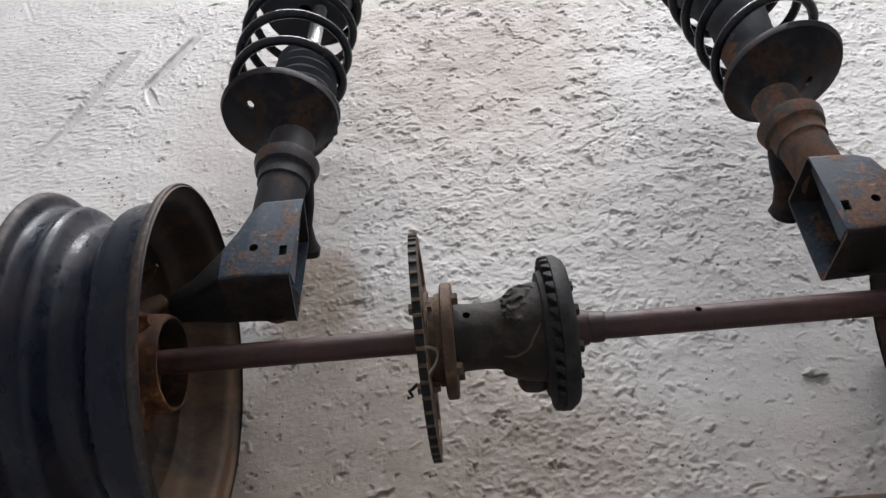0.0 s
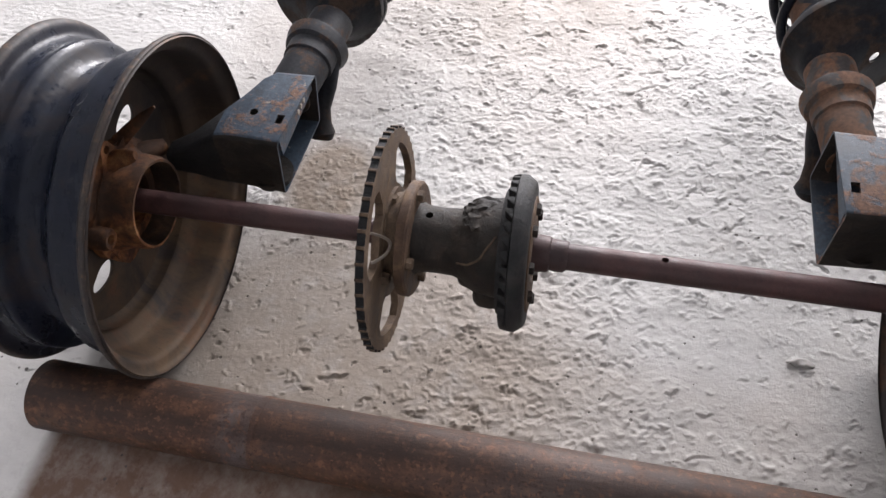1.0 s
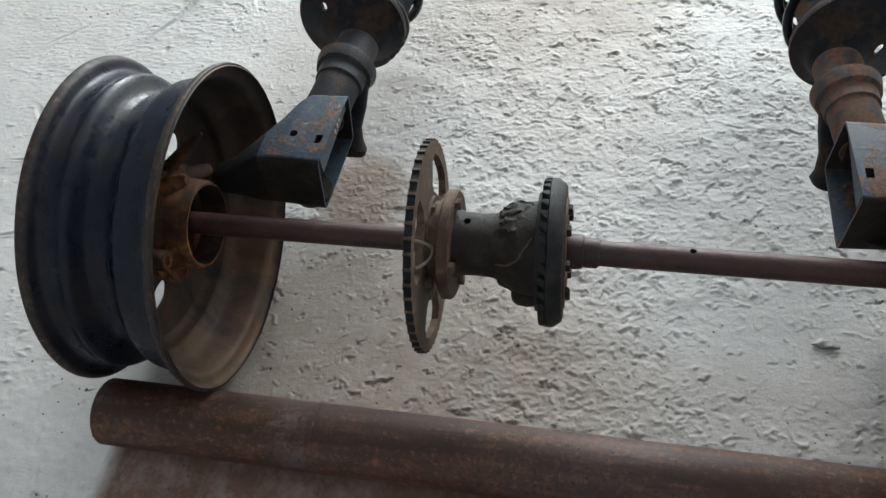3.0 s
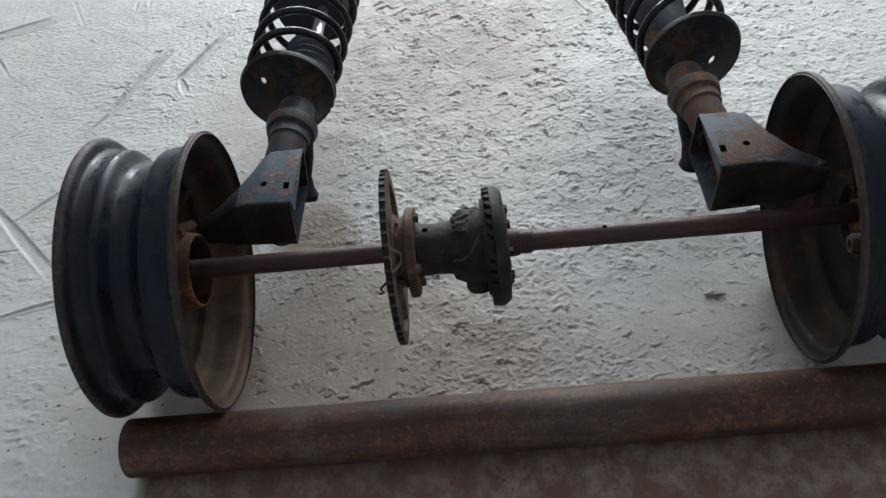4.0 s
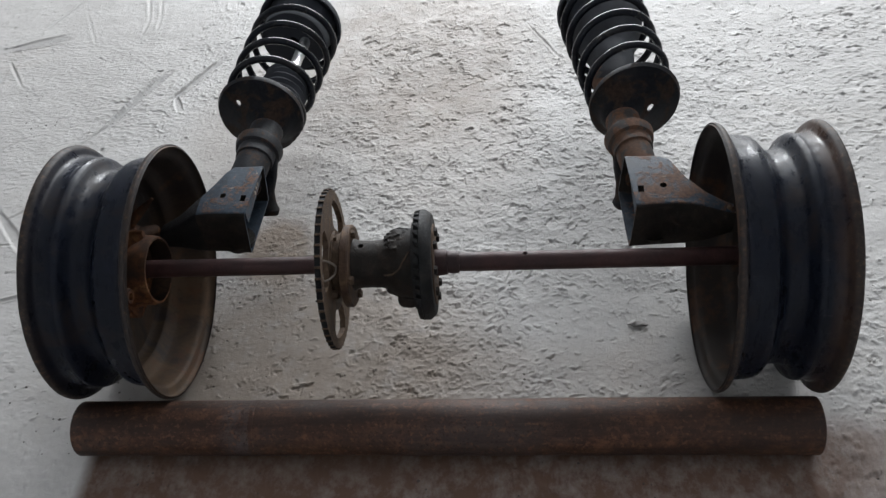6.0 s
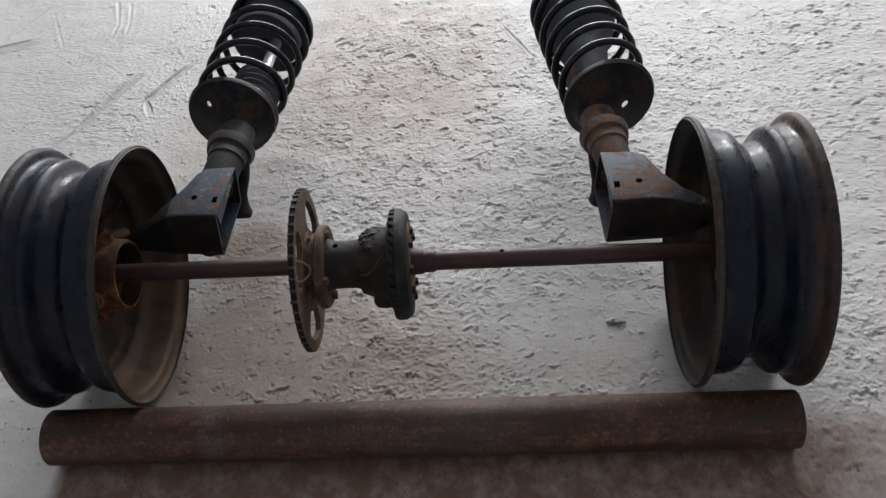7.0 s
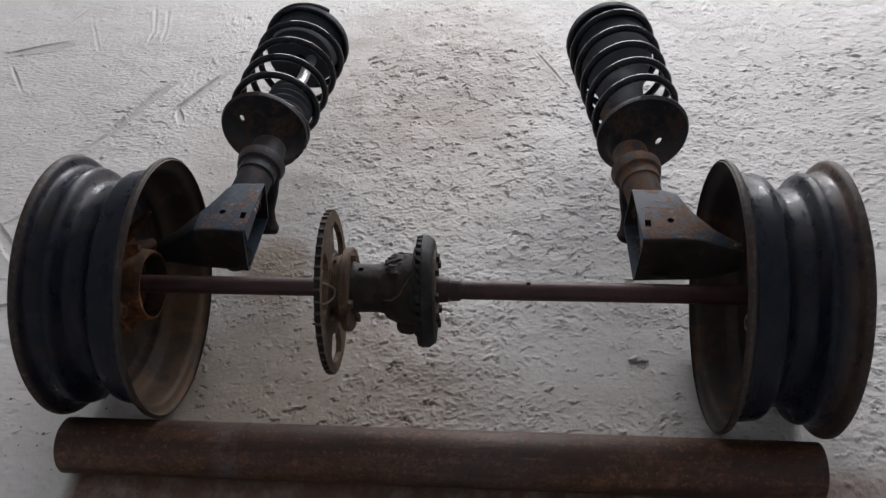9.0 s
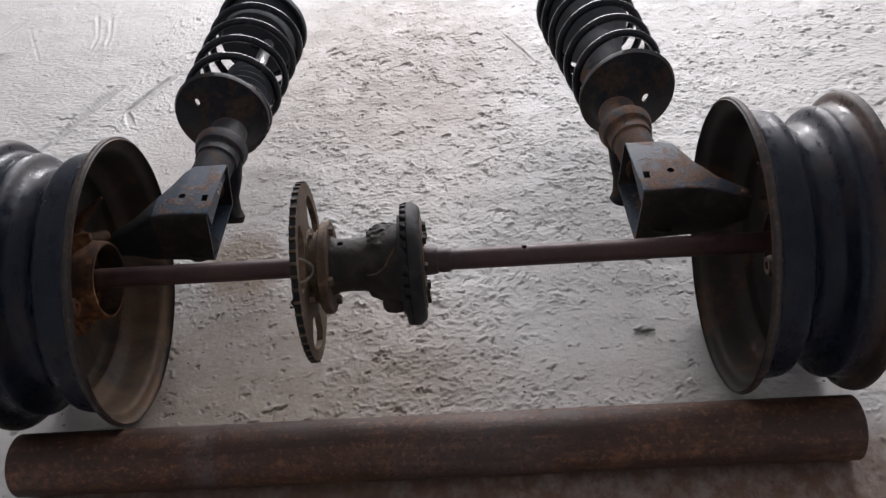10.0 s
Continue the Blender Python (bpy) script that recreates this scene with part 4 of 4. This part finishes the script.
part("spacer_plate", lathe([(-0.090, 0), (-0.090, 0.052), (-0.084, 0.052), (-0.0835, 0.047), (-0.077, 0.047), (-0.0765, 0.050), (-0.071, 0.050), (-0.0705, 0)], 40, False, 0.0009, 30), SPROCKET, axle, "stack of rusty spacer plates")
part("hub_flange", moved(lathe([(-0.0705, 0), (-0.0705, 0.0605), (-0.0690, 0.0628), (-0.0600, 0.0628), (-0.0580, 0.0605), (-0.0580, 0)], 56, False, 0.0005, 20), Matrix.Translation((0, -0.002, -0.001))), FLANGE, axle, "brown rusted round hub flange")
for i in range(4):
    a = radians(70 + 90 * i)
    part("flange_bolt", moved(lathe([(-0.060, 0), (-0.060, 0.0068), (-0.0525, 0.0068), (-0.0515, 0.0058), (-0.0515, 0)], 6), Matrix.Translation((0, 0.051 * math.cos(a), 0.051 * math.sin(a)))), SPROCKET, axle)

# housing
house = [(-0.058, 0), (-0.058, 0.0395), (-0.050, 0.0365), (-0.030, 0.0355), (-0.016, 0.0365), (-0.006, 0.040), (0.004, 0.046), (0.014, 0.051), (0.026, 0.053), (0.040, 0.054), (0.040, 0)]
dense = []
for (x0, r0), (x1, r1) in zip(house, house[1:]):
    for k in range(3):
        dense.append((x0 + (x1 - x0) * k / 3, r0 + (r1 - r0) * k / 3))
dense.append(house[-1])
hb = part("housing", lathe(dense, 64, False, 0.0012, 38), GREASE_AND_SHADE, axle, "greasy cast differential housing", cuts=[rod((-0.044, 0.006, 0.06), (-0.044, 0.002, 0.02), 0.0042, 16)])


part("weld_lump", lump((0.016, 0.004, 0.0475), (0.024, 0.024, 0.0036), 210, 0.0026), GREASE_AND_SHADE, hb, "ragged lump of old weld")
foot = bmesh.new()
bmesh.ops.create_icosphere(foot, subdivisions=4, radius=1)
for v in foot.verts:
    v.co = Vector([math.copysign(abs(c) ** 0.45, c) for c in v.co])
    v.co = Vector((0.0225 + 0.0165 * v.co.x, -0.016 + 0.030 * v.co.y, -0.041 + 0.0150 * v.co.z + 0.25 * min(0.0, 0.01 - 0.0165 * v.co.x)))
part("cast_foot", dent(foot, 0.0016, 70), GREASE_AND_SHADE, hb, "blocky greasy foot under the housing")
part("cast_rib", lump((0.008, -0.032, -0.020), (0.018, 0.010, 0.016), 80, 0.003), GREASE_AND_SHADE, hb)
strand = [(x, -r * math.sin(radians(q)), r * math.cos(radians(q))) for x, r, q in ((-0.008, 0.0395, 69), (0.004, 0.0465, 64), (0.014, 0.0515, 55), (0.018, 0.0525, 50), (0.022, 0.0533, 41), (0.027, 0.0540, 33), (0.031, 0.0543, 25))]
part("sealant_strand", sweep(strand, 0.0012, 6), SPROCKET, hb, "pale strand of old sealant")
# ring gear, a little out of true
SKEW = Matrix.Translation((0, -0.002, -0.002)) @ Matrix.Translation((0.05, 0, 0)) @ Matrix.Rotation(radians(2.2), 4, "Z") @ Matrix.Translation((-0.05, 0, 0))
part("gear_rim", moved(lathe([(0.046, 0), (0.046, 0.0805), (0.0475, 0.083), (0.0545, 0.083), (0.0625, 0.077), (0.064, 0.074), (0.064, 0)], 72, False, 0.0004, 20), SKEW), IRON, axle, "dark ring gear with tapered rim")
part("gear_bore", moved(lathe([(0.034, 0), (0.034, 0.066), (0.0462, 0.072), (0.0462, 0)], 56), SKEW), IRON, axle)
wedge = bmesh.new()
for i in range(34):
    a = 2 * math.pi * i / 34
    tooth = [(0.0385, 0.066, -0.0014), (0.0385, 0.0810, -0.0020), (0.0465, 0.083, -0.0056), (0.0465, 0.068, -0.0048)]
    lo = []
    hi = []
    for x, r, w in tooth:
        for side, lst in ((w, lo), (-w, hi)):
            sk = (x - 0.0385) * 0.6
            y, z = r, side + sk
            lst.append(wedge.verts.new((x, y * math.cos(a) - z * math.sin(a), y * math.sin(a) + z * math.cos(a))))
    wedge.faces.new(lo)
    wedge.faces.new(hi[::-1])
    for k in range(4):
        wedge.faces.new((lo[k], lo[(k + 1) % 4], hi[(k + 1) % 4], hi[k]))
part("gear_teeth", moved(wedge, SKEW), IRON, axle, "coarse worn gear teeth", bevel=0.0006)
# smooth partial ring that covers the lower front teeth
cover = bmesh.new()
rows = []
for i in range(41):
    a = radians(166 + 190 * i / 40)
    thick = min(1.0, i / 3, (40 - i) / 3)
    rows.append([cover.verts.new((x, r * math.cos(a), r * math.sin(a))) for x, r in ((0.046, 0.067), (0.0388, 0.067), (0.0388, 0.070 + 0.0103 * thick), (0.0400, 0.072 + 0.0098 * thick), (0.0455, 0.073 + 0.0095 * thick), (0.046, 0.073 + 0.0088 * thick))])
for p, q in zip(rows, rows[1:]):
    for k in range(6):
        cover.faces.new((p[k], p[(k + 1) % 6], q[(k + 1) % 6], q[k]))
cover.faces.new(rows[0])
cover.faces.new(rows[-1][::-1])
part("tooth_cover", moved(dent(cover, 0.0005, 60), SKEW), IRON, axle, "dark smooth cover over the lower teeth")
part("gear_face", moved(lathe([(0.0638, 0.030), (0.0638, 0.0615), (0.0655, 0.0612), (0.0662, 0.0595), (0.0662, 0.030)], 56, True, 0.0005, 40), SKEW), FLANGE, axle, "rusty bolted ring on the gear")
for i in range(8):
    a = radians(8 + 45 * i)
    part("gear_bolt", moved(lathe([(0.064, 0), (0.064, 0.0068), (0.0710, 0.0068), (0.0725, 0.0058), (0.0725, 0)], 6), SKEW @ Matrix.Translation((-0.0015, 0.049 * math.cos(a), 0.049 * math.sin(a)))), GREASE_AND_SHADE, axle)
# wire left in the sprocket
knots = [(-0.0905, -0.048, 0.062), (-0.087, -0.0455, 0.058), (-0.0825, -0.0425, 0.052), (-0.077, -0.038, 0.041), (-0.0755, -0.038, 0.034), (-0.0775, -0.044, 0.028), (-0.081, -0.053, 0.030), (-0.0855, -0.062, 0.034), (-0.0885, -0.067, 0.038)]
loop = [Vector(knots[0])]
for p0, p1, p2 in zip(knots, knots[1:], knots[2:]):
    a, b, c = ((Vector(p0) + Vector(p1)) / 2, Vector(p1), (Vector(p1) + Vector(p2)) / 2)
    loop += [a.lerp(b, f).lerp(b.lerp(c, f), f) for f in (0, 0.25, 0.5, 0.75)]
loop.append(Vector(knots[-1]))
part("wire_loop", sweep(loop, 0.0017, 8, 0.55), WIRE, axle, "bent bright wire loop hooked through the sprocket")
part("wire_tail", sweep([(-0.100, -0.052, 0.0), (-0.106, -0.056, -0.004), (-0.110, -0.054, -0.010), (-0.107, -0.058, -0.016), (-0.112, -0.060, -0.014)], 0.0018, 8), GREASE_AND_SHADE, axle, "twisted dark wire end")

# ---------- pipe ----------
P0, P1, PR = Vector((-0.487, -0.212, 0.0415)), Vector((0.612, -0.203, 0.0415)), 0.0415
PL = (P1 - P0).length
pipe = thing("steel_pipe", along(P0, P1), "rusty brown steel pipe lying on the floor before the wheels", "pipe")
prof = [(0, PR - 0.004), (0, PR - 0.001), (0.0012, PR)] + [(PL * i / 40, PR) for i in range(1, 40)] + [(PL - 0.0012, PR), (PL, PR - 0.001), (PL, PR - 0.004)]
part("pipe_wall", lathe(prof, 64, True, 0.00035, 9), PIPE, pipe)
part("weld_band", lathe([(0.273, PR - 0.001), (0.274, PR + 0.0005), (0.2765, PR + 0.0008), (0.281, PR + 0.0004), (0.282, PR - 0.001)], 64, True, 0.0005, 90), PIPE, pipe, "low weld seam round the pipe")

# ---------- loose chip of stone ----------
chip = thing("stone_chip", Matrix.Translation((0.384, 0.017, 0.0)), "small flat loose stone chip on the concrete floor", "stone")
part("chip_body", lump((0, 0, 0.0005), (0.016, 0.006, 0.0034), 110, 0.0024), STONE, chip, sharp=20)
